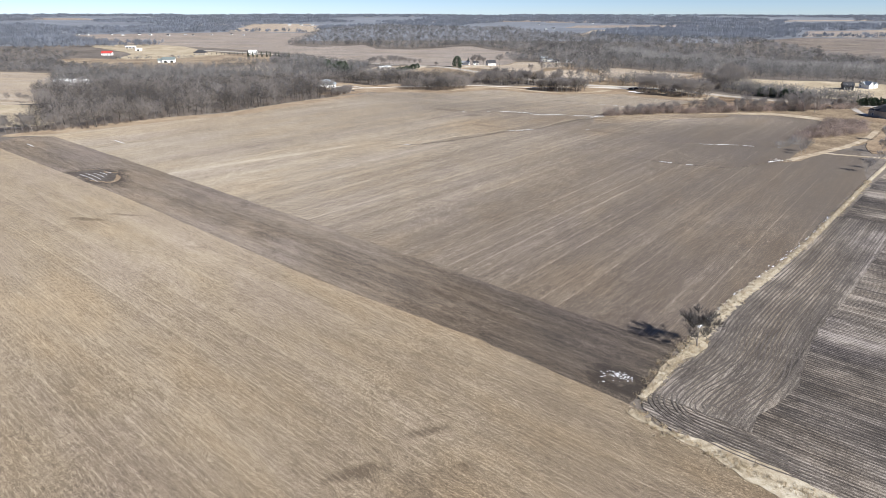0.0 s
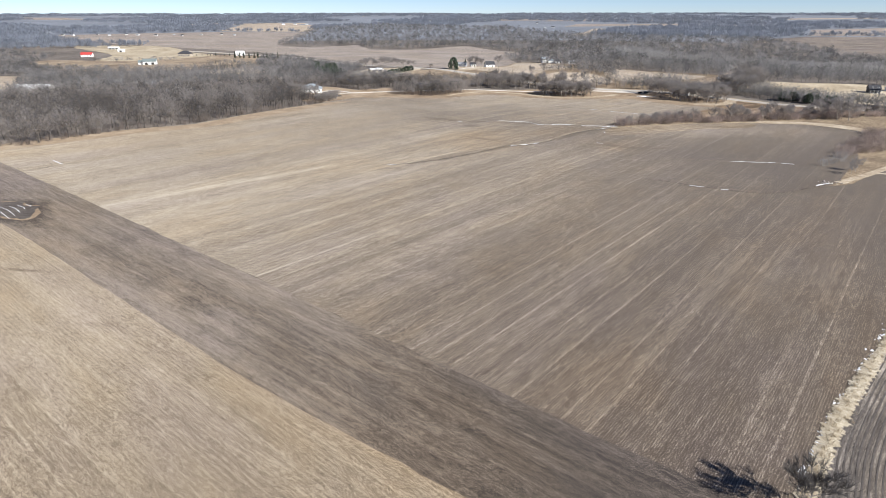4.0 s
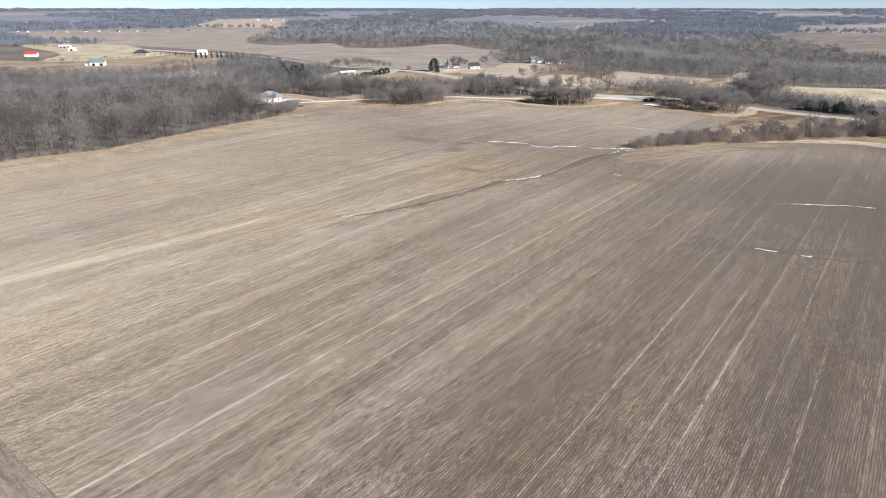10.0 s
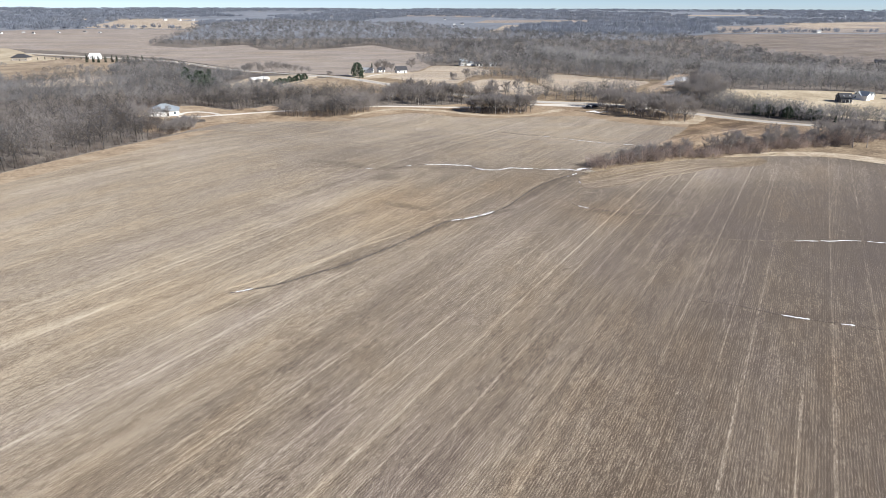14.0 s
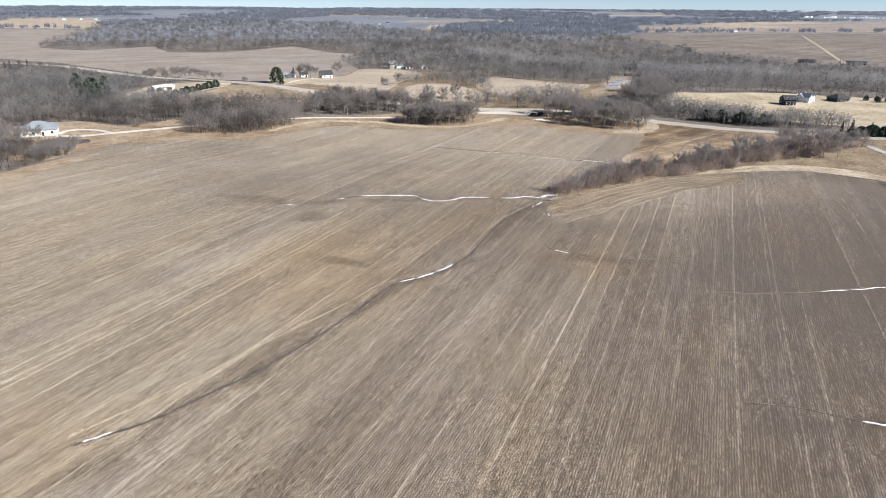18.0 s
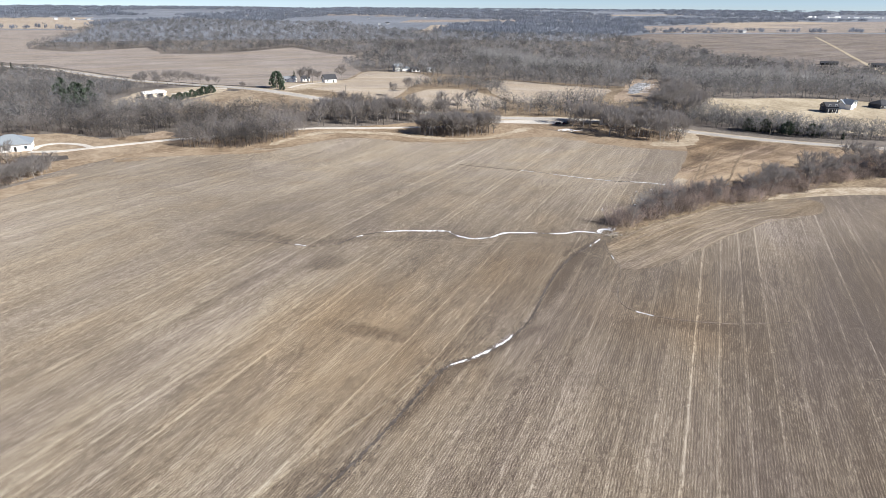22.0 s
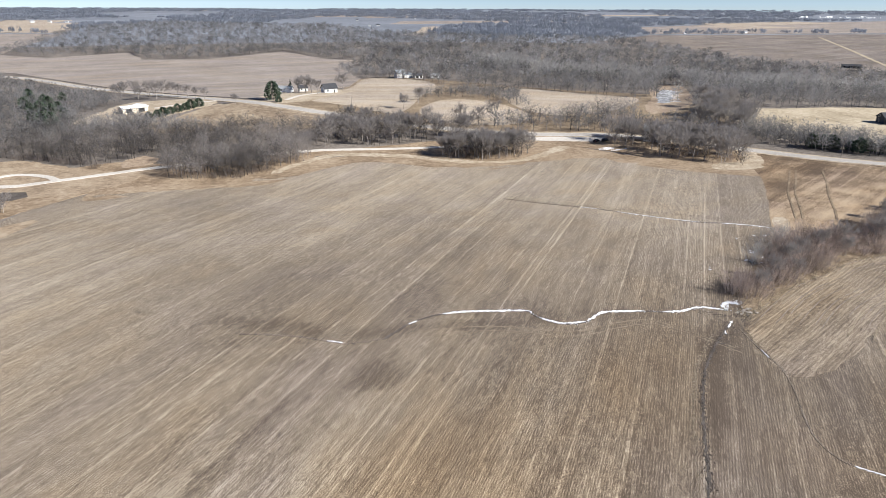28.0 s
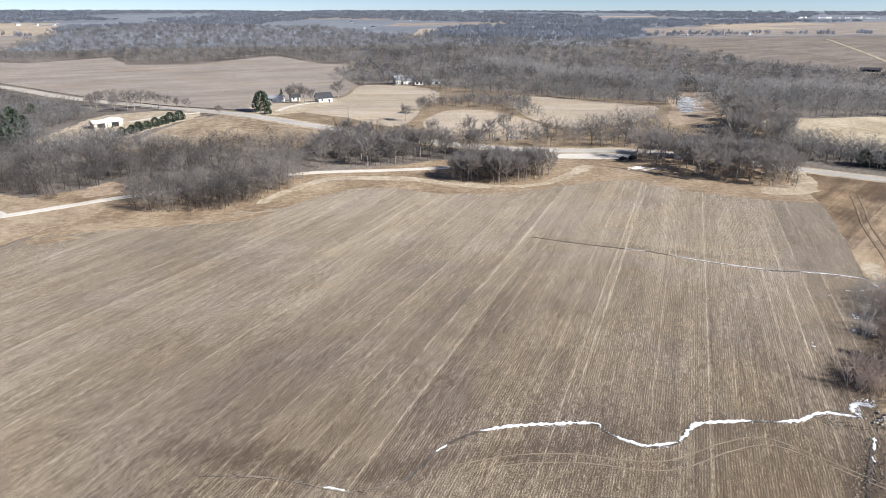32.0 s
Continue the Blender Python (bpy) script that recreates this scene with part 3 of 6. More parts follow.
snow_drift(GULLY_A[6:9] + [(55.6, 397.4)], 1.3)
snow_drift([(56.4, 395.2), (58, 393.4), (60, 391.7), (65, 391.1)], 1.2)
snow_drift([(65.4, 391.2), (68, 392.6), (71, 393.9), (75, 393.3), (80, 392)], 1.5)
snow_drift([(83.6, 390.6), (88, 389.9), (93, 390.4), (97.5, 387.8)], 1.5)
litter("snow_crumbs", GULLY_A[6:], 420, 0.42, 0.04, 0.17, SNOW, "crumbs of old snow along a gully", "snow")
litter("snow_crumbs", GULLY_C[3:], 260, 0.35, 0.04, 0.15, SNOW, "crumbs of old snow along a gully", "snow")
litter("snow_crumbs", [(36, 331.5), (42, 333.2), (51, 339)], 140, 0.4, 0.04, 0.17, SNOW, "crumbs of old snow along a gully", "snow")
litter("snow_crumbs", [(98, 388), (101, 390.5), (104, 390)], 160, 0.8, 0.06, 0.25, SNOW, "crumbs of old snow round the gully head", "snow")
snow_drift([(12.2, 397), (15, 395.6)], 0.7)
snow_drift([(29, 399.5), (31, 400.4)], 0.6)
snow_drift(GULLY_C[2:4], 0.6)
snow_drift([(116, 459.3), (120.5, 454), (127.5, 447), (134.2, 441.3)], 0.8)
snow_drift([(140, 438.5), (146, 434.8), (151.4, 430)], 0.9)
snow_drift([(36, 331.4), (39.5, 332.4)], 0.8)
snow_drift([(40.5, 332.6), (45, 334.6)], 1.0)
snow_drift([(46, 335.2), (49.5, 337.4), (51, 339)], 0.8)
snow_drift([(95.5, 383.2), (92.5, 381)], 0.8)
snow_drift([(90.2, 379), (91, 380)], 0.5)
snow_drift([(-20, 287.3), (-16.5, 288.6)], 0.8)
snow_drift([(131, 304.1), (135, 303.8), (138, 303.2)], 0.6)
snow_drift([(139, 303.4), (142, 302.7), (146, 302.7), (150.5, 301.6)], 0.7)
snow_drift([(152, 301), (154, 300.4), (157, 299.2)], 0.6)
snow_drift([(97, 263.6), (99.5, 262.2), (102, 261)], 0.9)
snow_drift([(107, 258.3), (109.5, 257.4)], 0.8)
snow_drift([(146, 264), (150, 266.6), (155, 268)], 1.7)
snow_drift([(92.4, 372), (91.7, 369.2)], 0.6)
snow_drift([(80.8, 342.2), (82.2, 340.6), (83.4, 339.4)], 0.6)
for k in range(170):
    # ragged snow along the grass strip's field side
    q = LANE_CURVE[int(len(LANE_CURVE) * rng.random() ** 1.7)]
    snow_patch(q[0] - 0.75 + rng.normal(0, 0.4), q[1] + 0.7 + rng.normal(0, 0.4), rng.uniform(0.15, 0.62), math.atan2(U[1], U[0]) + rng.normal(0, 0.5))
for k in range(9):
    q = np.array((43.5, 97.0)) + rng.random() * np.array((5, 4.6)) + rng.normal(0, 0.3, 2)
    snow_patch(q[0], q[1], rng.uniform(0.25, 0.6))
for k in range(5):
    q = np.array((-142.0, 226)) + U * 2.1 * k
    snow_drift([tuple(q + V * (2 + k)), tuple(q + V * 9 + U * 0.5), tuple(q + V * (19 - 2.4 * k))], 0.42)
snow_drift([(-197, 281), (-190, 275)], 0.9)
snow_drift([(-160, 290), (-152, 283)], 0.9)
for k in range(80):
    snow_patch(31.3 + rng.normal(0, 1.4), 91.3 + rng.normal(0, 1.0), rng.uniform(0.07, 0.3), math.atan2(V[1], V[0]) + rng.normal(0, 0.4))
for k in range(34):
    u = rng.random()
    q = np.array((112, 404)) + u * np.array((37, 19)) + np.array((rng.normal(0, 3.0), rng.normal(0, 3.5)))
    snow_patch(q[0], q[1], rng.uniform(0.2, 0.75))
snow_drift([(151, 428), (149, 423), (146, 419), (141, 416)], 1.4)
snow_drift([(97.8, 389), (100.5, 390.6), (103, 389)], 1.6)
for k in range(18):
    q = np.array((166, 562)) + np.array((14, -6.0)) * rng.uniform(0, 1) + np.array((-2, -7)) * rng.uniform(0, 1)
    snow_drift([q, q + np.array((2.2, 0.2)), q + np.array((rng.uniform(3, 6), 0.6))], rng.uniform(0.25, 0.6))
land("creek_snow", [(279, 662), (285, 660), (302, 680), (334, 718), (342, 736), (336, 738), (316, 716), (294, 686)], SNOWY, 0.2, "patchy old snow over a low clearing between woods", "snow", 6, 2.0, True, 2.0)
for k in range(16):
    q = np.array((286, 664)) + np.array((50, 68.0)) * (k / 16) + np.array((rng.uniform(-3, 3), 0))
    snow_drift([q, q + np.array((5, -1.5)), q + np.array((9 + rng.uniform(-3, 3), -3))], rng.uniform(1.2, 2.6))

# wheel tracks
for shift in (0.0, 1.9):
    ribbon("wheel_track", [(30, 396 - shift), (40, 395.5 - shift), (49, 393 - shift), (56, 389.5 - shift), (62, 388 - shift), (72, 389 - shift), (79, 388 - shift), (84, 381 - shift), (88, 374 - shift)], 0.2, TRACK, 0.05, "pale wheel track across the stubble", "wheel track", 2, 0.4)
    ribbon("wheel_track", [(52, 412 + shift), (67, 424.5 + shift), (92, 442 + shift), (112, 453 + shift), (124, 455.5 + shift)], 0.18, TRACK, 0.05, "pale wheel track across the stubble", "wheel track", 2, 0.4)

# grass banks, meadow, farm fields
land("field_margin", [(-163, 360), (-135, 378), (-111, 421), (-90, 466), (-78, 488), (-66, 500), (-66, 490), (-78, 462), (-97, 416), (-124, 370), (-155, 348), (-200, 306), (-222, 304)], MARGIN, 0.03, "dry grass margin beside the wood", "grass strip", 8, 1.2)
land("grass_bank", [(36, 575), (52, 573), (70, 567), (84, 556), (101, 548), (119, 547), (134, 556), (150, 568), (156, 564), (150, 560), (132, 549), (119, 543), (101, 543), (83, 551), (68, 561), (51, 567.5), (36, 569.5), (22, 558), (10, 545), (8, 549), (22, 564)], TAN, 0.06, "tan dry grass bank beside the field", "grass strip", 7, 1.8, True, 1.6)
land("turning_strip", [(134, 556), (153, 568.5), (170.5, 548), (187, 524.5), (203, 507), (216, 498), (208, 487), (192, 496), (172, 516), (154, 540), (134, 540), (100, 532), (78, 540), (60, 552), (44, 556), (24, 544), (8, 530), (-6, 525), (-30, 525), (-56, 520), (-52, 540), (-25, 540), (0, 541), (22, 562), (48, 569), (68, 563), (84, 552), (101, 544), (119, 544)], TURF, 0.04, "brown grassy turning strip at the field edge", "grass strip", 8, 1.0)
land("hay_meadow", [(214, 503), (190, 472), (158, 437), (150, 424), (172, 414), (214, 418), (250, 432), (282, 446), (306, 452), (280, 474), (262, 496), (246, 534), (236, 528)], MEADOW, 0.08, "mown orange-tan hay meadow beside the road", "meadow", 10, 1.0)
land("earth_bank", [(150, 426), (154, 425.5), (160, 431), (164, 437), (159, 437.5), (154, 431)], TAN, 0.16, "bare tan earth at the gully's end", "earth patch", 4, 1.5, True, 1.0)
for shift in (3.0, 5.0, 14.0):
    ribbon("wheel_track", [(164 + shift, 437 - shift * 0.5), (172 + shift, 446 - shift * 0.6), (189 + shift, 465 - shift * 0.7), (206 + shift, 481 - shift * 0.7), (222 + shift, 496 - shift * 0.6)], 0.7, BRUSHG, 0.2, "brown wheel track through the hay meadow", "wheel track", 0.8, 0.35, 0, "structure", 0.5)
land("earth_bank", [(196, 508), (206, 500), (222, 506), (238, 526), (244, 536), (234, 534), (220, 516), (204, 514)], TAN, 0.12, "bare tan earth at a field entrance", "earth patch", 5, 2.2, True, 1.5)
land("brush_ground", [(98, 383.5), (106, 386.5), (116, 391), (125, 394.4), (136, 397.4), (150, 401.8), (169, 402.8), (186, 404.5), (204, 409), (232, 396), (240, 372), (262, 380), (300, 436), (260, 442), (214, 436), (172, 420), (152, 424), (136, 414), (118, 403)], BRUSHG, 0.06, "rough brown grass under brush", "rough grass", 8, 1.0)
land("brush_ground", [(205, 328), (182, 297), (158, 270), (150, 264), (163, 268), (185, 288), (212, 304), (236, 325), (270, 372), (245, 378)], BRUSHG, 0.06, "rough brown grass under brush", "rough grass", 8, 1.0)
land("sand_track", [(172, 404), (200, 403), (222, 396), (236, 380), (246, 374), (240, 396), (222, 408), (196, 411)], TAN, 0.2, "bare sandy ground along the field edge", "earth patch", 6, 1.0)
ribbon("field_track", [(158, 269), (172, 278), (188, 289), (210, 305), (232, 325), (250, 345)], 3.2, TAN, 0.12, "dry grass track along brush", "track", 3, 0.3)
ribbon("field_track", [(182, 285), (196, 278), (212, 272)], 2.2, TAN, 0.13, "dry grass track along brush", "track", 3, 0.3)
land("house_yard", [(236, 330), (262, 380), (300, 440), (340, 440), (420, 400), (400, 330), (300, 300), (214, 282), (214, 300)], TURF, 0.05, "faded winter lawn round a house", "lawn", 12, 1.0)
land("house_yard", [(-128, 575), (-100, 590), (-60, 564), (-44, 556), (-48, 540), (-66, 530), (-90, 530), (-118, 548)], MARGIN, 0.09, "faded winter lawn round a house", "lawn", 8, 2.6, True, 2.0)
land("meadow", [(-46, 650), (-30, 690), (-16, 708), (6, 700), (30, 670), (58, 634), (40, 622), (10, 626), (-20, 636)], HAY, 0.08, "olive-tan pasture beside the road", "meadow", 10, 1.0)
land("new_house_yard", [(-92, 668), (-86, 700), (-76, 733), (-52, 742), (-24, 730), (-22, 706), (-40, 684), (-52, 664), (-70, 668)], TAN, 0.08, "bare tan building plot", "earth patch", 9, 3.0, True, 2.5)
land("rough_pasture", [(-60, 640), (60, 632), (130, 600), (200, 588), (300, 600), (310, 700), (225, 800), (160, 880), (104, 888), (60, 760), (10, 712)], BRUSHG, 0.03, "rough brown pasture between the farm fields", "pasture", 12, 1.5)
land("farm_field", [(40, 712), (62, 686), (84, 660), (104, 684), (124, 730), (156, 800), (158, 868), (112, 890), (84, 815), (66, 765)], CONTOUR, 0.1, "pale tan farm field on a rise", "field", 12, 1.5)
land("farm_yard", [(8, 748), (14, 706), (34, 704), (52, 722), (80, 770), (60, 790), (20, 785)], TAN, 0.14, "pale dry farmyard", "yard", 9, 1.0)
land("hill_field", [(102, 662), (126, 692), (150, 690), (168, 662), (168, 638), (144, 622), (110, 632)], CONTOUR, 0.1, "rounded tan stubble hill", "field", 9, 1.0)
land("striped_field", [(176, 700), (172, 662), (190, 640), (238, 650), (280, 694), (250, 752), (214, 790)], CONTOUR, 0.1, "tan contour-striped stubble field", "field", 10, 1.0)
land("track_clearing", [(250, 628), (262, 655), (292, 690), (340, 760), (372, 770), (362, 740), (312, 668), (284, 640)], EARTH, 0.1, "tan earth clearing between woods", "earth patch", 9, 1.0)
land("hill_pasture", [(300, 628), (340, 616), (414, 610), (470, 582), (620, 520), (640, 420), (520, 400), (400, 440), (352, 478), (322, 516), (300, 560), (284, 590)], LAWN, 0.12, "pale tan pasture on a hill", "pasture", 14, 1.5)
land("field_north", [(-300, 1068), (-218, 1008), (-128, 890), (-70, 812), (-28, 752), (8, 716), (40, 770), (80, 818), (106, 892), (100, 985), (140, 1070), (100, 1095), (53, 1215), (-49, 1125), (-121, 1132), (-151, 1235), (-233, 1172), (-301, 1218), (-335, 1690), (-560, 1710), (-800, 1570), (-900, 1480), (-700, 1250), (-520, 1180)], FARF, 0.35, "wide brown ploughed field", "field", 45, 4, False, 25)
land("field_far", [(585, 1276), (791, 1411), (1296, 1278), (2200, 1300), (1700, 700), (900, 520), (690, 760), (614, 829), (568, 912), (594, 987), (648, 1125)], FARDARK, 0.35, "wide brown ploughed field", "field", 45, 4, False, 25)
land("field_far", [(820, 1450), (1300, 1320), (2300, 1340), (2700, 1900), (1500, 1900), (1000, 1750)], FARF, 0.5, "pale tan far field", "field", 80, 6, False, 40)
land("field_far", [(313, 1560), (350, 1535), (430, 1720), (500, 1890), (450, 1900), (380, 1700)], CONTOUR, 0.6, "pale tan far field", "field", 40, 4)
land("field_far", [(-600, 1760), (-345, 1730), (-380, 1960), (-440, 2300), (-700, 2320)], CONTOUR, 0.6, "pale tan far field", "field", 80, 6, False, 40)
land("field_west", [(-640, 570), (-420, 415), (-284, 415), (-302, 450), (-342, 545), (-352, 570), (-395, 630), (-440, 695), (-700, 735)], CONTOUR, 0.12, "pale tan field behind the wood", "field", 25, 2)
land("field_west", [(-380, 322), (-260, 326), (-220, 332), (-228, 352), (-258, 394), (-284, 408), (-400, 402)], LAWN, 0.12, "pale tan field behind the wood", "field", 15, 2)
land("field_west", [(-470, 905), (-388, 940), (-350, 1010), (-400, 1060), (-518, 1190), (-640, 1150), (-502, 1004)], LAWN, 0.3, "pale tan farmyard and field", "field", 25, 3)
land("field_west", [(-228, 822), (-290, 775), (-400, 760), (-515, 832), (-540, 905), (-460, 912), (-385, 950), (-345, 1012), (-300, 1006), (-262, 976), (-243, 900)], HAY, 0.2, "dull tan pasture round farm buildings", "pasture", 20, 3)
land("field_west", [(-256, 715), (-262, 760), (-236, 800), (-206, 760), (-190, 715)], CONTOUR, 0.2, "pale tan clearing in the wood", "field", 12, 2)
for k in range(15):
    # distant pale fields between the woods
    r, a = 2000 * (2.3 ** rng.random()), radians(rng.uniform(-42, 62))
    x, y, w, dd = r * math.sin(a), 150 + r * math.cos(a), rng.uniform(90, 420), rng.uniform(60, 170)
    land("field_far", [(x - w, y - dd), (x + w * 0.9, y - dd * 0.8), (x + w, y + dd), (x - w * 0.8, y + dd * 0.9)], (CONTOUR, FARF, FARF)[k % 3], 0.9, "pale tan far field", "field", 120, 12, False, 60)

land("rough_grass", [(-102, 500), (-85, 487), (-72, 511), (-47, 540), (-26, 537.5), (-3, 539), (22, 562), (32, 574), (60, 572), (100, 547), (120, 547), (150, 566), (170, 553), (200, 506), (232, 520), (238, 545), (190, 586), (130, 598), (60, 586), (20, 582), (-30, 570), (-60, 576), (-102, 545)], TURF, 0.02, "brown rough grass under bare trees", "rough grass", 10, 1.5)

# ---- roads ----
ROAD = [(-420, 1085), (-330, 1040), (-213, 975), (-125, 868), (-71, 800), (-34, 745), (6, 704), (40, 670), (66, 650), (96, 626), (128, 606), (160, 594), (188, 586), (208, 570), (228, 548), (244, 528), (262, 504), (284, 480), (312, 455), (360, 420), (460, 360)]
ribbon("road", ROAD, 12.5, TAN, 0.16, "dry grass verge of the road", "verge", 6, 0.12)
ribbon("road", ROAD, 7.6, ASPHALT, 0.22, "pale worn two-lane country road", "road", 5, 0.03, 0.05)
PAINT = plain("road_paint", (0.72, 0.70, 0.62))
for side in (-3.1, 3.1):
    c = curve_through(ROAD, 8)
    t = np.gradient(c, axis=0)
    t /= np.linalg.norm(t, axis=1)[:, None]
    ribbon("edge_line", [tuple(q + side * np.array((e[1], -e[0]))) for q, e in zip(c, t)], 0.16, PAINT, 0.285, "faded white edge line on the road", "road marking", 8, 0.05)
ribbon("driveway", [(-96, 548), (-84, 546.5), (-72, 551), (-56, 557), (-44, 562), (-30, 566), (-14, 571), (8, 579), (33, 582.5), (67, 579.5), (92, 578.5), (106, 579), (113, 584), (120, 592), (130, 597)], 3.8, GRAVEL, 0.22, "pale limestone gravel driveway", "driveway", 3, 0.12)
ribbon("driveway", [(-72, 551.5), (-78, 559), (-88, 564), (-95, 561), (-96, 552)], 3.0, GRAVEL, 0.24, "pale limestone gravel driveway loop", "driveway", 2.5, 0.1)
land("driveway", [(138, 590), (160, 588), (184, 580), (182, 572), (168, 575), (152, 580), (136, 586)], GRAVEL, 0.24, "gravel pull-off beside the road", "driveway", 6, 0.8)
ribbon("driveway", [(24, 712), (36, 735), (52, 752)], 3.2, GRAVEL, 0.26, "gravel farm driveway", "driveway", 4, 0.1)
ribbon("driveway", [(-20, 722), (-38, 716), (-56, 704)], 3.2, GRAVEL, 0.2, "gravel farm driveway", "driveway", 4, 0.1)
ribbon("driveway", [(300, 446), (285, 415), (282, 398)], 4, ASPHALT, 0.22, "worn concrete house driveway", "driveway", 5, 0.1)
ribbon("far_road", [(1052, 1240), (674, 791), (640, 740), (660, 690)], 5, LAWN, 0.55, "straight pale farm road between far fields", "road", 30, 0.1)
land("bare_patch", [(-52, 566), (-53, 580), (-46, 587), (-39, 580), (-43, 569)], EARTH, 0.14, "bare pinkish earth in the trees", "earth patch", 4, 1.0)

land("bare_patch", [(-97, 538), (-86, 538.5), (-78, 537), (-76, 530), (-80, 526), (-92, 527)], MARK, 0.14, "dark patch of ground beside a gravel loop", "earth patch", 4, 0.8)


# ---- trees ----
def bark(name, colour, vary=0.35, cover=1.0):
    """Bark or twigs. cover: how much of a sliver the fine twigs that it stands for fill."""
    n = Nodes(name, 0.95)
    tone = n.put("ShaderNodeAttribute")
    tone.attribute_name = "tone"
    isl = n.t.nodes.new("ShaderNodeNewGeometry").outputs["Random Per Island"]
    a = n.noise(n.pos, 3.0, 3)
    v = n.math("ADD", n.math("MULTIPLY", tone.outputs["Fac"], 0.72), n.math("ADD", n.math("MULTIPLY", isl, 0.16), n.math("MULTIPLY", a, 0.2)))
    lo = [c * (1 - vary) for c in colour]
    hi = [min(1, c * (1 + vary * 1.5)) for c in colour]
    tint = n.ramp(v, [(0.1, lo), (0.55, colour), (1.0, hi)])
    mat = n.done(tint)
    if cover < 1:
        # sunlight also filters through a spray of fine twigs
        glow = n.put("ShaderNodeBsdfTranslucent", Color=tint)
        body = n.put("ShaderNodeMixShader", i0=0.5, i1=n.bsdf.outputs[0], i2=glow.outputs[0])
        gap = n.t.nodes.new("ShaderNodeBsdfTransparent")
        out = n.put("ShaderNodeMixShader", i0=cover, i1=gap.outputs[0], i2=body.outputs[0])
        n.t.links.new(out.outputs[0], n.t.nodes["Material Output"].inputs[0])
    return mat


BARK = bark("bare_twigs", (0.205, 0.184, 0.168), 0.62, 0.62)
# paler and greyer than BARK: distance haze put into the colour
FARBARK = bark("far_hazed_twigs", (0.232, 0.222, 0.214), 0.4, 0.7)
# blue-grey of aerial haze is mixed into this twig colour
DISTANT = bark("distant_hazed_twigs", (0.235, 0.252, 0.285), 0.16, 0.8)
BRUSHM = bark("reddish_brush", (0.32, 0.258, 0.224), 0.6, 0.85)
PALE = bark("pale_sycamore_twigs", (0.40, 0.385, 0.36), 0.3, 0.6)
TREEBARK = bark("grey_tree_twigs", (0.215, 0.196, 0.182), 0.5, 0.85)
UNDER = bark("dark_undergrowth", (0.20, 0.165, 0.142), 0.5, 0.75)
TRUNK = bark("tree_trunk", (0.25, 0.22, 0.195), 0.35)
NEEDLE = bark("conifer_needles", (0.058, 0.078, 0.052), 0.5)
REEDM = bark("dry_reeds", (0.46, 0.38, 0.265), 0.3)


class Sprout:
    """Collects limbs as thin prisms and twigs as slivers, in plain arrays."""

    def __init__(self, seed):
        self.r = random.Random(seed)
        self.v, self.f = [], []

    def limb(self, a, b, ra, rb, sides=3):
        d = (b - a).normalized()
        s = d.orthogonal().normalized()
        w = d.cross(s)
        i = len(self.v)
        for q, r in ((a, ra), (b, rb)):
            for k in range(sides):
                t = 2 * math.pi * k / sides
                self.v.append(q + s * (r * math.cos(t)) + w * (r * math.sin(t)))
        for k in range(sides):
            j = (k + 1) % sides
            self.f += [(i + k, i + j, i + sides + j), (i + k, i + sides + j, i + sides + k)]

    def twig(self, a, b, w, face=None):
        """A sliver from a to b; face: the way that its flat side turns to, roughly."""
        d = b - a
        v = Vector((self.r.uniform(-1, 1), self.r.uniform(-1, 1), self.r.uniform(-1, 1)))
        s = d.cross(v if face is None else face + v * 0.55).normalized() * w / 2
        i = len(self.v)
        self.v += [a - s, a + s, b]
        self.f.append((i, i + 1, i + 2))

    def vec(self, up=0.0):
        r = self.r
        return Vector((r.uniform(-1, 1), r.uniform(-1, 1), r.uniform(-1, 1) + up)).normalized()

    def arrays(self):
        return np.array([tuple(q) for q in self.v]), np.array(self.f)


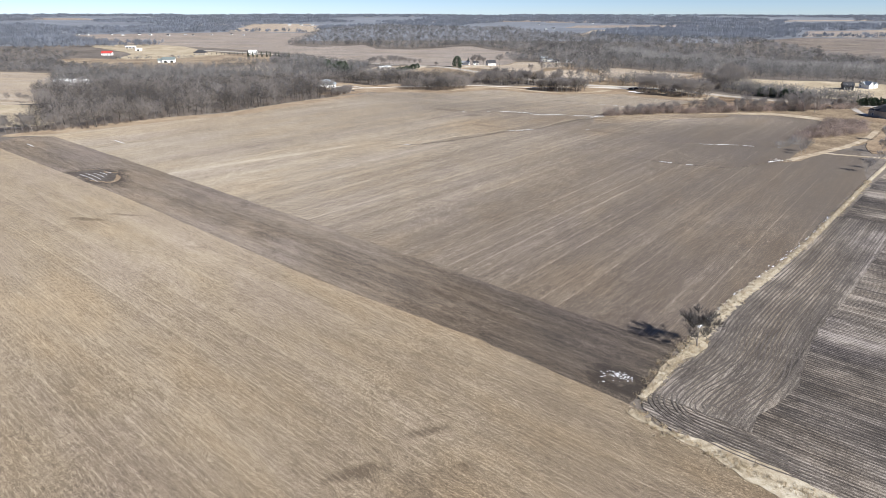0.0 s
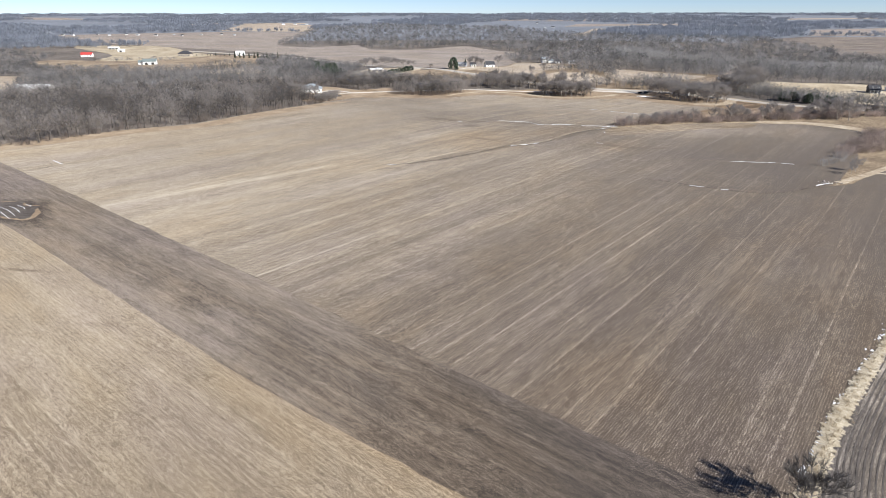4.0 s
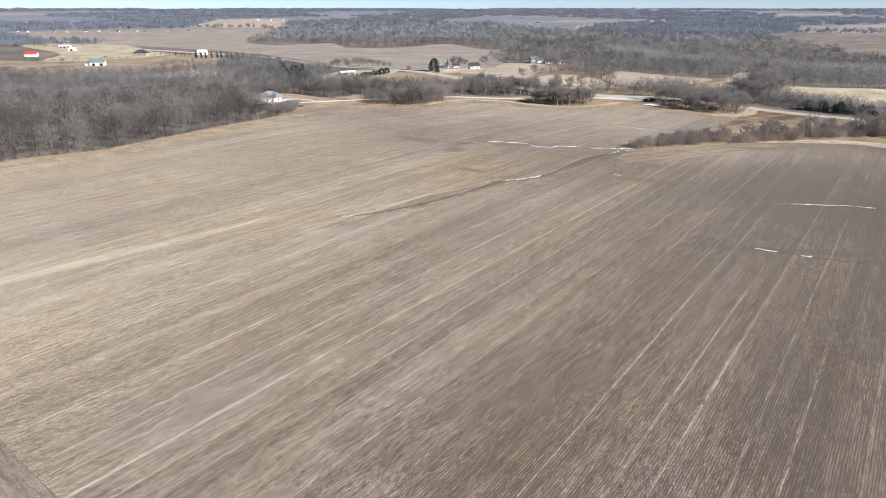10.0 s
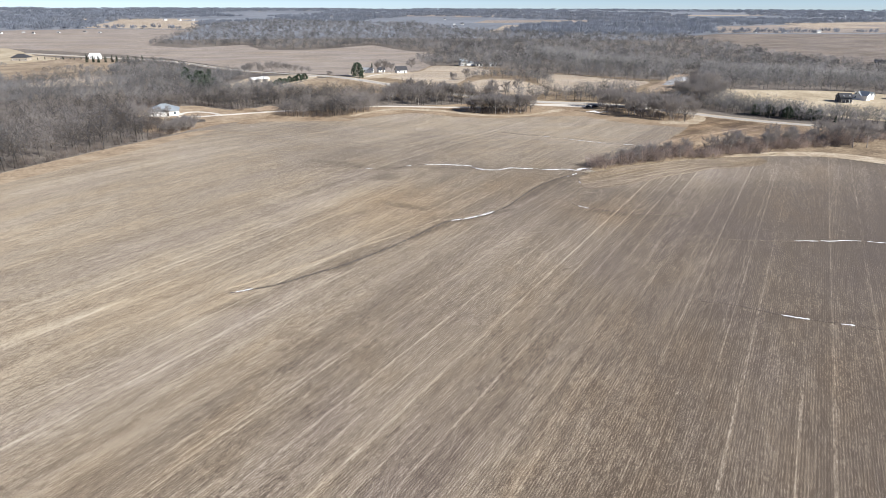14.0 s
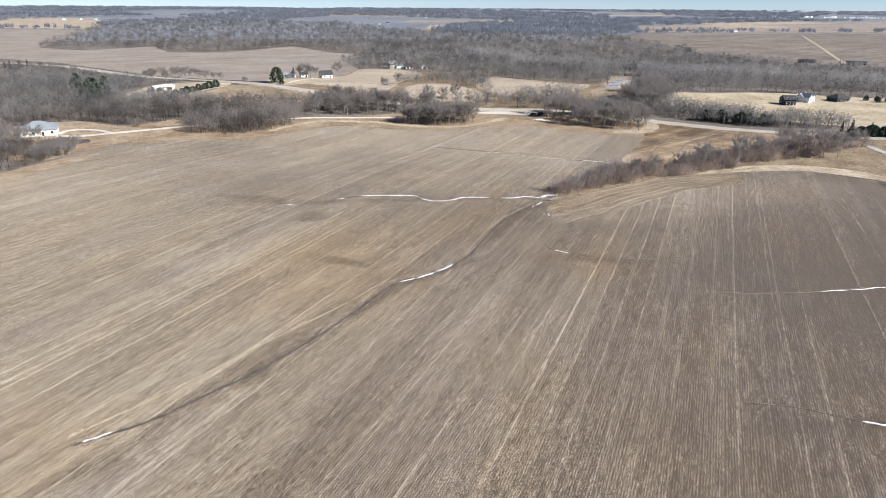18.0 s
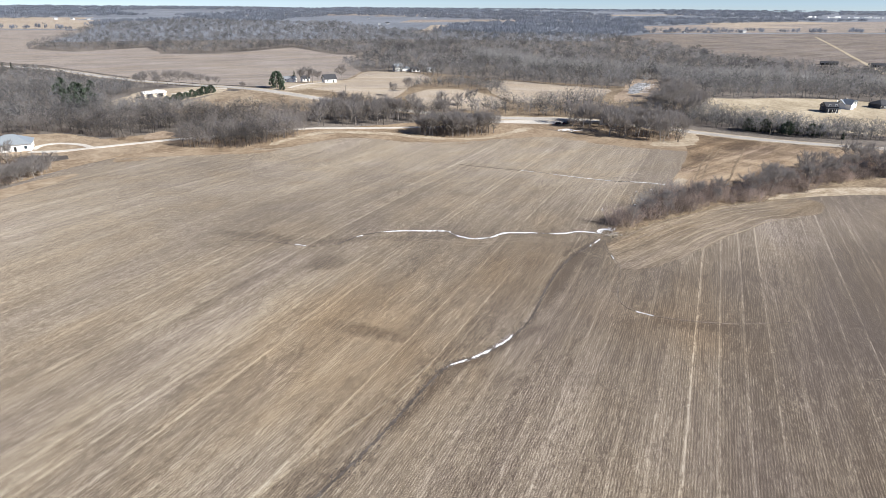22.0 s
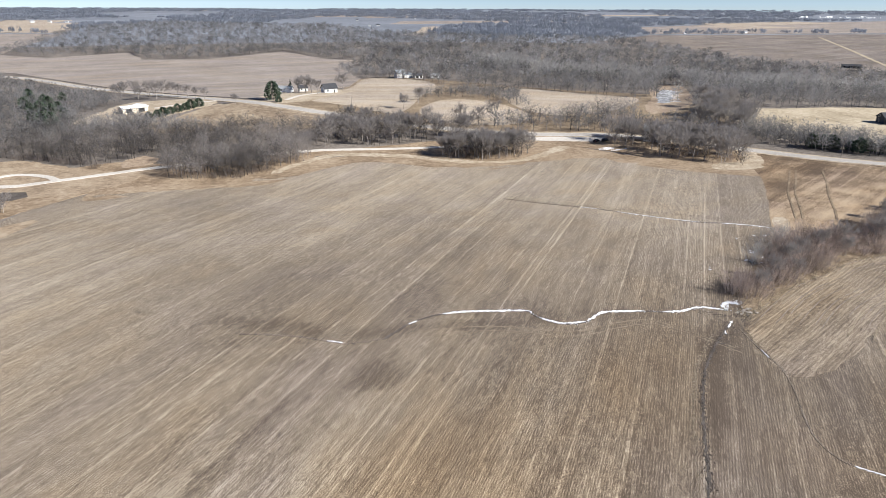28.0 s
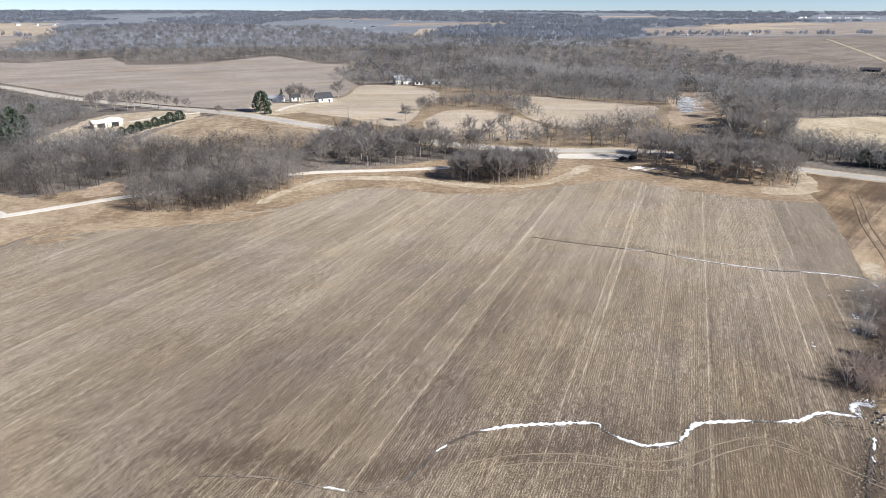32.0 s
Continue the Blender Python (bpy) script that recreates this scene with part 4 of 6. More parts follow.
def bare_tree(seed, limbs=7, branches=5, twigs=9, twig_w=0.07, spread=0.36, low=0.28, trunk_sides=5):
    """A leafless tree of unit height: trunk, limbs, branches and many twigs."""
    s = Sprout(seed)
    r = s.r
    p, rad = Vector((0, 0, 0)), 0.022
    spine = [p.copy()]
    for k in range(4):
        q = p + Vector((r.uniform(-0.03, 0.03), r.uniform(-0.03, 0.03), 0.17))
        s.limb(p, q, rad, rad * 0.72, trunk_sides if k < 2 else 3)
        p, rad = q, rad * 0.72
        spine.append(p.copy())
    for i in range(limbs):
        h = low + (0.70 - low) * (i + r.random() * 0.6) / limbs
        k = min(3, int(h / 0.17))
        a = spine[k].lerp(spine[k + 1], (h - 0.17 * k) / 0.17)
        az = 2.4 * i + r.uniform(-0.5, 0.5)
        reach = spread * (1.0 - 0.55 * max(0, (h - 0.35)) / 0.4) * r.uniform(0.75, 1.1)
        b = a + Vector((math.cos(az) * reach, math.sin(az) * reach, reach * r.uniform(0.5, 1.1)))
        b.z = min(b.z, 0.93)
        m = a.lerp(b, 0.5) + s.vec() * 0.025
        s.limb(a, m, 0.0085, 0.006)
        s.limb(m, b, 0.006, 0.003)
        for j in range(branches):
            u = r.uniform(0.3, 1.0)
            c = (a.lerp(m, u * 2) if u < 0.5 else m.lerp(b, u * 2 - 1))
            d = c + (s.vec(0.55) + (b - a).normalized() * 0.6) * r.uniform(0.09, 0.17)
            s.limb(c, d, 0.0033, 0.0016)
            for _ in range(twigs):
                e = c.lerp(d, r.uniform(0.25, 1.0))
                s.twig(e, e + (s.vec(1.0) + (d - c).normalized() * 0.5) * r.uniform(0.06, 0.13), twig_w * 0.08)
    top = spine[-1]
    for j in range(branches * 2):
        d = top + (s.vec(1.0)) * r.uniform(0.1, 0.24)
        s.limb(top, d, 0.004, 0.0016)
        for _ in range(twigs):
            e = top.lerp(d, r.uniform(0.3, 1.0))
            s.twig(e, e + s.vec(0.7) * r.uniform(0.05, 0.12), twig_w * 0.08)
    return s.arrays()


def crown_tree(seed, limbs=14, twigs=15, w=0.0075, wide=0.33, low=0.45):
    """A woodland tree of unit height: bare lower trunk and a rounded crown of fine outward twigs."""
    s = Sprout(seed)
    r = s.r
    fork = Vector((r.uniform(-0.04, 0.04), r.uniform(-0.04, 0.04), r.uniform(0.3, 0.42)))
    top = fork + Vector((r.uniform(-0.05, 0.05), r.uniform(-0.05, 0.05), 0.4))
    s.limb(Vector((0, 0, 0)), fork, 0.0135, 0.009)
    s.twig(fork, top, 0.012)
    lop = r.uniform(0.8, 1.2)
    for i in range(limbs):
        az, e = 2.4 * i + r.uniform(-0.4, 0.4), -low + (0.97 + low) * (i + r.random()) / limbs
        g = math.sqrt(max(0.03, 1 - e * e)) * wide * r.uniform(0.7, 1.1)
        b = Vector((math.cos(az) * g * lop, math.sin(az) * g / lop, 0.58 + 0.36 * e))
        a = Vector((0, 0, 0)).lerp(fork, r.uniform(0.7, 1.0)) if e < 0.3 else fork.lerp(top, r.uniform(0.0, 0.6))
        s.twig(a, b, w * 1.25)
        out = (b - Vector((0, 0, 0.42))).normalized()
        for _ in range(twigs):
            c = a.lerp(b, r.uniform(0.55, 1.0) ** 0.7) + s.vec() * 0.065
            s.twig(c, c + (out * 0.4 + s.vec(0.25)) * r.uniform(0.045, 0.1), w, out)
    return s.arrays()


def clump(seed, crowns=6, n=12):
    """A far stretch of canopy: several fuzzy domes of slivers over a wide ellipse."""
    s = Sprout(seed)
    r = s.r
    for c in range(crowns):
        az, q = r.uniform(0, 6.28), math.sqrt(r.random()) * 0.85
        cx, cy, rad, top = math.cos(az) * q, math.sin(az) * q, r.uniform(0.26, 0.42), r.uniform(0.72, 1.0)
        for i in range(n):
            t, e = r.uniform(0, 6.28), r.uniform(-0.1, 1.0)
            g = math.sqrt(max(0, 1 - max(e, 0) ** 2)) * rad * r.uniform(0.6, 1.0)
            a = Vector((cx + math.cos(t) * g, cy + math.sin(t) * g, top * (0.5 + 0.36 * e)))
            b = a + Vector((math.cos(t) * 0.07 + r.uniform(-0.05, 0.05), math.sin(t) * 0.07 + r.uniform(-0.05, 0.05), r.uniform(0.08, 0.2)))
            a.z -= r.uniform(0.05, 0.3)
            s.twig(a, b, r.uniform(0.09, 0.19), Vector((math.cos(t) * g, math.sin(t) * g, 0.15 + rad * max(e, 0))).normalized())
    return s.arrays()


def puff(seed, n=60, w=0.06, wide=0.36):
    """A far leafless tree of unit height: a trunk and a fuzzy rounded crown of slivers."""
    s = Sprout(seed)
    r = s.r
    s.limb(Vector((0, 0, 0)), Vector((0, 0, 0.5)), 0.014, 0.008)
    for i in range(n):
        t, e = r.uniform(0, 6.28), r.uniform(-0.62, 1.0)
        g = math.sqrt(max(0.2, 1 - e * e)) * wide * r.uniform(0.3, 0.95)
        a = Vector((math.cos(t) * g, math.sin(t) * g, 0.50 + 0.38 * e * r.uniform(0.6, 1)))
        b = a + (Vector((math.cos(t), math.sin(t), 0.9)) + s.vec() * 0.6) * r.uniform(0.04, 0.09)
        s.twig(a - (b - a) * 0.5, b, w * r.uniform(0.6, 1.3), Vector((math.cos(t) * g, math.sin(t) * g, 0.38 * e)).normalized())
    return s.arrays()


def shrub(seed, stems=38, twigs=5, w=0.017):
    """A bush of many thin stems fanning from the ground, of unit height."""
    s = Sprout(seed)
    r = s.r
    for i in range(stems):
        a = Vector((r.gauss(0, 0.16), r.gauss(0, 0.16), 0))
        b = a * 2.2 + Vector((r.gauss(0, 0.14), r.gauss(0, 0.14), r.uniform(0.6, 1.0)))
        s.twig(a, b, w)
        for _ in range(twigs):
            c = a.lerp(b, r.uniform(0.3, 0.9))
            s.twig(c, c + s.vec(0.9) * r.uniform(0.12, 0.3), w * 0.8)
    return s.arrays()


def conifer(seed, tiers=15, fronds=13, wide=0.24):
    """An evergreen: drooping sprays in tiers, of unit height."""
    s = Sprout(seed)
    r = s.r
    for k in range(tiers):
        h = 0.06 + 0.9 * k / tiers
        rad = wide * (1 - h) ** 0.8 + 0.02
        for j in range(fronds):
            az = r.uniform(0, 6.28)
            a = Vector((0, 0, h + r.uniform(-0.02, 0.03)))
            b = a + Vector((math.cos(az), math.sin(az), r.uniform(-0.45, 0.1))) * rad * r.uniform(0.75, 1.12)
            side = Vector((-math.sin(az), math.cos(az), 0)) * rad * 0.34
            m = a.lerp(b, 0.62) + Vector((0, 0, 0.015))
            i = len(s.v)
            s.v += [a, m - side, b, m + side, m + Vector((0, 0, -0.03))]
            s.f += [(i, i + 1, i + 2), (i, i + 2, i + 3), (i + 1, i + 4, i + 2), (i + 4, i + 3, i + 2)]
    for j in range(6):
        s.twig(Vector((0, 0, 0.9)), Vector((r.uniform(-0.02, 0.02), r.uniform(-0.02, 0.02), 1.0)), 0.02)
    return s.arrays()


def round_evergreen(seed, n=620):
    """A dense bushy evergreen of unit height and width: needle sprays over an egg-shaped crown."""
    s = Sprout(seed)
    r = s.r
    for i in range(n):
        h = r.random() ** 0.9
        az = r.uniform(0, 6.28)
        rad = 0.42 * math.sin(math.pi * min(1.0, 0.14 + 0.84 * h)) ** 0.55 * (1.12 - 0.3 * h) * r.uniform(0.35, 1.06)
        c = Vector((math.cos(az) * rad, math.sin(az) * rad, 0.04 + 0.93 * h))
        out = Vector((math.cos(az), math.sin(az), r.uniform(-0.1, 0.9))).normalized()
        t = out.cross(s.vec()).normalized()
        k = r.uniform(0.05, 0.1)
        i0 = len(s.v)
        s.v += [c - out * k * 0.7, c + t * k * 0.6, c + out * k, c - t * k * 0.6]
        s.f += [(i0, i0 + 1, i0 + 2), (i0, i0 + 2, i0 + 3)]
    return s.arrays()


def scatter(name, places, templates, material, label, category="woods", squash=1.0):
    """Many plants as one object. places: rows of x, y, height, width factor, tone."""
    vs, fs, tones, base = [], [], [], 0
    P = np.asarray(places, float)
    if not len(P):
        return None
    gz = height(P[:, 0], P[:, 1])
    pick = rng.integers(0, len(templates), len(P))
    turn = rng.uniform(0, 2 * math.pi, len(P))
    for (x, y, h, w, tone), z, k, t in zip(P, gz, pick, turn):
        v, f = templates[k]
        c, s = math.cos(t), math.sin(t)
        q = np.empty_like(v)
        q[:, 0] = (v[:, 0] * c - v[:, 1] * s) * h * w + x
        q[:, 1] = (v[:, 0] * s + v[:, 1] * c) * h * w + y
        q[:, 2] = v[:, 2] * h * squash + z - 0.15
        vs.append(q)
        fs.append(f + base)
        tones.append(np.full(len(v), tone))
        base += len(v)
    v, f, tones = np.concatenate(vs), np.concatenate(fs), np.concatenate(tones)
    me = bpy.data.meshes.new(name)
    me.vertices.add(len(v))
    me.vertices.foreach_set("co", v.astype(np.float32).ravel())
    me.loops.add(f.size)
    me.loops.foreach_set("vertex_index", f.astype(np.int32).ravel())
    me.polygons.add(len(f))
    me.polygons.foreach_set("loop_start", np.arange(0, f.size, 3, dtype=np.int32))
    me.update(calc_edges=True)
    me.attributes.new("tone", "FLOAT", "POINT").data.foreach_set("value", tones.astype(np.float32))
    me.materials.append(material)
    return tagged(new(name, me), label, category, kind="stuff")


NEAR_T = [crown_tree(s, 18, 17, 0.0135, 0.26 + 0.012 * s) for s in range(12)]
MID_T = [crown_tree(30 + s, 12, 9, 0.027, 0.28 + 0.012 * s, 0.95) for s in range(12)]
FAR_T = [puff(60 + s) for s in range(12)]
BROAD_T = [crown_tree(160 + s, 18, 15, 0.0115, 0.4) for s in range(8)]
CLUMP_T = [clump(80 + s) for s in range(12)]
SHRUB_T = [shrub(100 + s) for s in range(8)]
CONE_T = [conifer(120 + s) for s in range(3)] + [round_evergreen(126 + s) for s in range(3)]

# woods: outlines on the plan
WOOD_W = [(-224, 306), (-191, 322), (-163, 363), (-135, 381), (-113, 424), (-92, 468), (-84, 486), (-108, 508), (-136, 538), (-140, 582), (-102, 596), (-62, 568), (-48, 578), (-54, 592), (-38, 592), (-36, 572),
          (-28, 570), (-26, 543), (-4, 542), (8, 553), (22, 566), (28, 577), (24, 588), (34, 606), (56, 628), (22, 630), (-20, 636), (-48, 652), (-58, 664), (-90, 664), (-96, 700), (-80, 738), (-100, 780), (-150, 850), (-215, 960),
          (-262, 975), (-240, 880), (-225, 812), (-290, 768), (-400, 752), (-520, 826), (-560, 960), (-700, 1060), (-1100, 1000), (-900, 760), (-440, 700), (-388, 612), (-340, 560), (-298, 448), (-256, 388), (-230, 350)]
WOOD_BELT = [(-34, 560), (-36, 546), (-27, 542.5), (-4, 542), (8, 552), (22, 565), (30, 577), (8, 574), (-14, 566)]
WOOD_STRIP = [(34, 590), (60, 588), (108, 590), (120, 598), (92, 617), (64, 638), (50, 640), (34, 604)]
WOOD_ISLE = [(84, 558), (100, 550), (120, 549), (130, 558), (122, 572), (108, 574), (92, 572)]
WOOD_HOME = [(178, 562), (188, 536), (202, 516), (214, 508), (226, 520), (236, 540), (226, 552), (208, 568), (196, 580), (184, 580)]
WOOD_E = [(150, 604), (196, 592), (214, 578), (240, 556), (262, 560), (296, 590), (300, 630), (262, 628), (250, 636), (240, 646), (196, 634), (172, 636), (150, 622), (120, 626), (108, 622)]
WOOD_E2 = [(290, 642), (316, 628), (350, 616), (415, 613), (480, 578), (640, 505), (700, 540), (640, 640), (575, 780), (545, 905), (590, 990), (605, 1200), (640, 1290), (480, 1380), (300, 1200), (180, 1100), (150, 1060), (100, 985), (88, 900), (112, 894), (160, 872), (170, 830), (214, 796),
           (252, 756), (282, 700), (300, 694), (340, 766), (376, 774), (366, 738), (316, 664)]
WOOD_M = [(106, 690), (122, 706), (140, 708), (156, 700), (170, 672), (180, 664), (184, 702), (204, 740), (170, 760), (126, 730)]
WOOD_ROAD = [(252, 556), (268, 528), (292, 502), (330, 478), (340, 486), (318, 510), (296, 550), (280, 580)]
WOOD_N1 = [(-301, 1222), (-233, 1178), (-151, 1240), (-121, 1138), (-49, 1130), (53, 1222), (102, 1100), (146, 1078), (180, 1110), (300, 1210), (470, 1390), (300, 1540), (200, 2000), (-200, 2300), (-340, 2000), (-345, 1700)]


def fill(poly, gap, thin=1.0, seed=1):
    g = np.random.default_rng(seed)
    a = np.array(poly)
    lo, hi = a.min(0), a.max(0)
    gx, gy = np.meshgrid(np.arange(lo[0], hi[0], gap), np.arange(lo[1], hi[1], gap))
    x, y = gx.ravel() + g.uniform(-0.5, 0.5, gx.size) * gap, gy.ravel() + g.uniform(-0.5, 0.5, gx.size) * gap
    ok = inside(poly, x, y) & (g.random(x.size) < thin)
    return np.stack([x[ok], y[ok]], 1)


def way_off(p):
    """Distance from the flight line."""
    return np.hypot(p[:, 0], p[:, 1] - np.clip(p[:, 1], 0, 330))


def in_sight(p, margin=6):
    a = np.degrees(np.arctan2(p[:, 0], p[:, 1] - 60))
    b = np.degrees(np.arctan2(p[:, 0], p[:, 1] - 330))
    return (a > -46 - margin) & (b < 60 + margin)


CREEK_GAP = [(214, 590), (240, 585), (264, 606), (294, 655), (300, 694), (252, 650), (230, 622)]


def wood_tone(p):
    return np.array([0.45 + 1.0 * noise.noise(Vector((x * 0.018, y * 0.018, 3))) for x, y in p]) + rng.normal(0, 0.42, len(p))


def grow(name, poly, gap, tall, label, thin=1.0, seed=1, near=330, mid=560, broad=0.0):
    p = fill(poly, gap, thin, seed)
    p = p[in_sight(p) & ~inside(CREEK_GAP, p[:, 0], p[:, 1])]
    d = way_off(p)
    # the outer row stands closer together
    ring = curve_through(poly, 3.4, True) + rng.normal(0, 1.3, (len(curve_through(poly, 3.4, True)), 2))
    ring = ring[in_sight(ring)]
    ring = ring[inside(poly, ring[:, 0], ring[:, 1]) & (way_off(ring) < 1250) & ~inside(CREEK_GAP, ring[:, 0], ring[:, 1])]
    # thin the far part, whose crowns hide one another
    keep = rng.random(len(p)) < np.clip((430 / np.maximum(d, 1)) ** 1.1, 0.26, 1)
    p = np.concatenate([p[keep], ring])
    d = way_off(p)
    h = np.where((p[:, 1] > 525) & (p[:, 0] < 130), min(tall, 8.5 if poly is WOOD_W else 11.0), tall) * rng.uniform(0.62, 1.16, len(p))
    rows = np.column_stack([p, h, rng.uniform(0.95, 1.4, len(p)), np.clip(wood_tone(p), 0, 1)])
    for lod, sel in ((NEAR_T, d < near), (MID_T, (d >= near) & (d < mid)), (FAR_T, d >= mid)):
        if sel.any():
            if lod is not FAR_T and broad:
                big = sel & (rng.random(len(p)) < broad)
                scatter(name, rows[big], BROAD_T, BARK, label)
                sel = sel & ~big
            # trees past the near range take the haze-tinted twigs
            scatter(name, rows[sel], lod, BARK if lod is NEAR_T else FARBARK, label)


grow("woodland", WOOD_W, 6.1, 13.5, "dense leafless grey-brown winter woodland", 0.92, 1)
grow("woodland", [(-138, 584), (-102, 598), (-62, 572), (-34, 596), (28, 590), (50, 626), (22, 629), (-20, 634), (-50, 650), (-60, 662), (-94, 660), (-140, 640)], 5.2, 10, "leafless trees between driveway and farm", 0.85, 13, 300, 700)
grow("woodland", [(-480, 886), (-372, 902), (-366, 918), (-470, 905)], 5, 7, "narrow grove behind farm buildings", 0.9, 17)
grow("woodland", [(-296, 842), (-262, 832), (-244, 852), (-250, 880), (-284, 872)], 6, 7.5, "small round grove in the pasture", 0.9, 18)
grow("woodland", WOOD_STRIP, 4.4, 11.5, "leafless trees between driveway and road", 0.8, 2, 420, 700)
grow("woodland", WOOD_BELT, 3.5, 11.0, "belt of leafless trees between field and driveway", 0.9, 12, 420, 700)
grow("woodland", WOOD_ISLE, 3.6, 11, "clump of leafless trees at the field edge", 0.85, 3, 300, 700)
grow("woodland", WOOD_HOME, 5.6, 8.5, "low leafless trees in the house grove", 0.7, 16, 300, 700, 0.5)
grow("woodland", WOOD_E, 6.0, 11.5, "leafless woodland along the road", 0.9, 5, 300, 620, 0.45)
grow("woodland", WOOD_E2, 8.6, 14.5, "large leafless wood beyond the road", 0.95, 6)
grow("woodland", WOOD_M, 4.8, 9, "belt of leafless trees between farm fields", 0.75, 7, 330, 700, 0.3)
grow("woodland", WOOD_ROAD, 3.7, 10.5, "roadside belt of leafless trees", 0.9, 8)
grow("woodland", WOOD_N1, 7.6, 13, "leafless wood beyond the ploughed field", 1.0, 9)
# pale sycamores along the creek
pale = np.concatenate([fill([(250, 1010), (262, 960), (280, 850), (330, 805), (400, 745), (412, 770), (345, 838), (310, 880), (300, 1000)], 6.5, 0.8, 21), fill([(380, 722), (400, 690), (440, 664), (490, 625), (560, 590), (570, 610), (480, 660), (440, 720), (420, 735)], 6.5, 0.8, 22),
                       np.array([(-130, 428), (-178, 456), (-170, 458), (291, 664), (304, 656), (280, 606), (298, 668), (310, 645), (354, 678)], float)])
scatter("sycamores", np.column_stack([pale, rng.uniform(14, 18, len(pale)), np.full(len(pale), 1.15), rng.random(len(pale))]), MID_T, PALE, "pale grey sycamores standing in the wood")

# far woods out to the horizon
OPEN = [[(-300, 1068), (-218, 1015), (-133, 905), (-15, 770), (55, 825), (88, 985), (146, 1075), (53, 1222), (-49, 1130), (-121, 1138), (-151, 1240), (-301, 1222), (-335, 1690), (-560, 1710), (-800, 1570), (-900, 1480), (-700, 1250), (-520, 1180)],
        [(585, 1290), (791, 1411), (1296, 1290), (2250, 1320), (1700, 650), (900, 480), (600, 829), (560, 912)],
        [(820, 1450), (1300, 1320), (2300, 1340), (2700, 1900), (1500, 1900), (1000, 1750)],
        [(313, 1560), (350, 1535), (430, 1720), (500, 1890), (450, 1900), (380, 1700)],
        [(-600, 1760), (-345, 1730), (-380, 1960), (-440, 2300), (-700, 2320)]]
far, r = [], 1150.0
while r < 4650:
    gap = r * 0.0125
    k = int(radians(108) * r / gap)
    a = np.linspace(radians(-46), radians(62), k) + rng.normal(0, 0.4 * gap / r, k)
    rr = r + rng.uniform(-1, 1, k) * gap
    far.append(np.stack([rr * np.sin(a), 150 + rr * np.cos(a), np.full(k, gap)], 1))
    r += gap * 1.9
far = np.concatenate(far)
ok = np.ones(len(far), bool)
for poly in OPEN + [WOOD_W, WOOD_E2, WOOD_N1]:
    ok &= ~inside(poly, far[:, 0], far[:, 1])
ok &= np.array([noise.noise(Vector((x * 0.0016, y * 0.0011, 8))) for x, y, _ in far]) > -0.24
far = far[ok]
ht = rng.uniform(9, 15, len(far))
scatter("far_woods", np.column_stack([far[:, :2], ht, far[:, 2] * 0.62 / ht, np.clip(wood_tone(far[:, :2] * 0.3), 0, 1)]), CLUMP_T, DISTANT, "leafless far woods tinted with haze, reaching to the horizon")


# ---- single trees, brush and evergreens ----
def split_tree(seed, limbs, branches, twigs, twig_w, spread, low, tone=0.85):
    """Meshes of a single tree of unit height: trunk with limbs, and the crown of twigs."""
    v, f = bare_tree(seed, limbs, branches, twigs, twig_w, spread, low, 6)
    thick = np.zeros(len(f), bool)
    thick[:] = True
    used = np.bincount(f.ravel(), minlength=len(v))
    thick[(used[f] == 1).all(1)] = False
    out = []
    for name, sel, mat in (("trunk", thick, TRUNK), ("crown", ~thick, TREEBARK)):
        ids = np.unique(f[sel])
        back = np.zeros(len(v), int)
        back[ids] = np.arange(len(ids))
        me = mesh_from(name, v[ids], back[f[sel]], [mat])
        me.attributes.new("tone", "FLOAT", "POINT").data.foreach_set("value", np.full(len(ids), tone, np.float32))
        out.append(me)
    return out


TREES = [split_tree(200 + s, 12, 8, 15, 0.1, 0.42 if s % 2 else 0.33, 0.2 if s % 2 else 0.3) for s in range(7)]
GNARLED = [split_tree(230 + s, 11, 9, 16, 0.12, 0.46, 0.2) for s in range(3)]


def tree(x, y, tall, label, group="", kinds=TREES, wide=1.0):
    ob = thing("tree", x, y, rng.uniform(0, 360), label, "tree", group)
    ob.scale = (tall * wide, tall * wide, tall)
    for me in kinds[int(rng.integers(0, len(kinds)))]:
        c = new(me.name.split(".")[0], me)
        c.parent = ob
    return ob


tree(50, 102.3, 7.8, "lone bare wide-crowned tree on the grass strip", "", [split_tree(260, 16, 12, 26, 0.075, 0.5, 0.14, 0.05)], 1.05)
for x, y, h, k in ((168, 408, 9, 1), (178, 409, 11, 1), (190, 413, 8, 0), (202, 416, 8, 0), (217, 424, 7, 0), (226, 430, 8, 0), (236, 427, 8, 1), (248, 416, 13, 1), (254, 414, 12, 1), (262, 424, 9, 0), (270, 430, 8, 0), (184, 418, 7, 0), (208, 424, 6, 0), (283, 434, 8, 0)):
    tree(x, y, h, "old gnarled bare tree in the brush belt" if k else "slim bare tree in the brush belt", "trees in the brush belt", GNARLED if k else TREES, 1.0 if k else 0.85)
for x, y in fill([(172, 410), (215, 417), (250, 421), (298, 435), (290, 445), (254, 444), (215, 436), (190, 426)], 8.0, 0.8, 44):
    tree(x, y, rng.uniform(5, 10), "bare tree standing in the brush belt", "trees in the brush belt", TREES if rng.random() < 0.7 else GNARLED, 0.95)
for x, y, h in ((112, 393, 6), (121, 398, 6.5), (131, 403, 7), (139, 407, 6), (148, 410, 7), (157, 411, 7.5), (128, 398, 5), (152, 405, 6)):
    tree(x, y, h, "slim bare tree in the brush belt", "trees in the brush belt", TREES, 0.9)
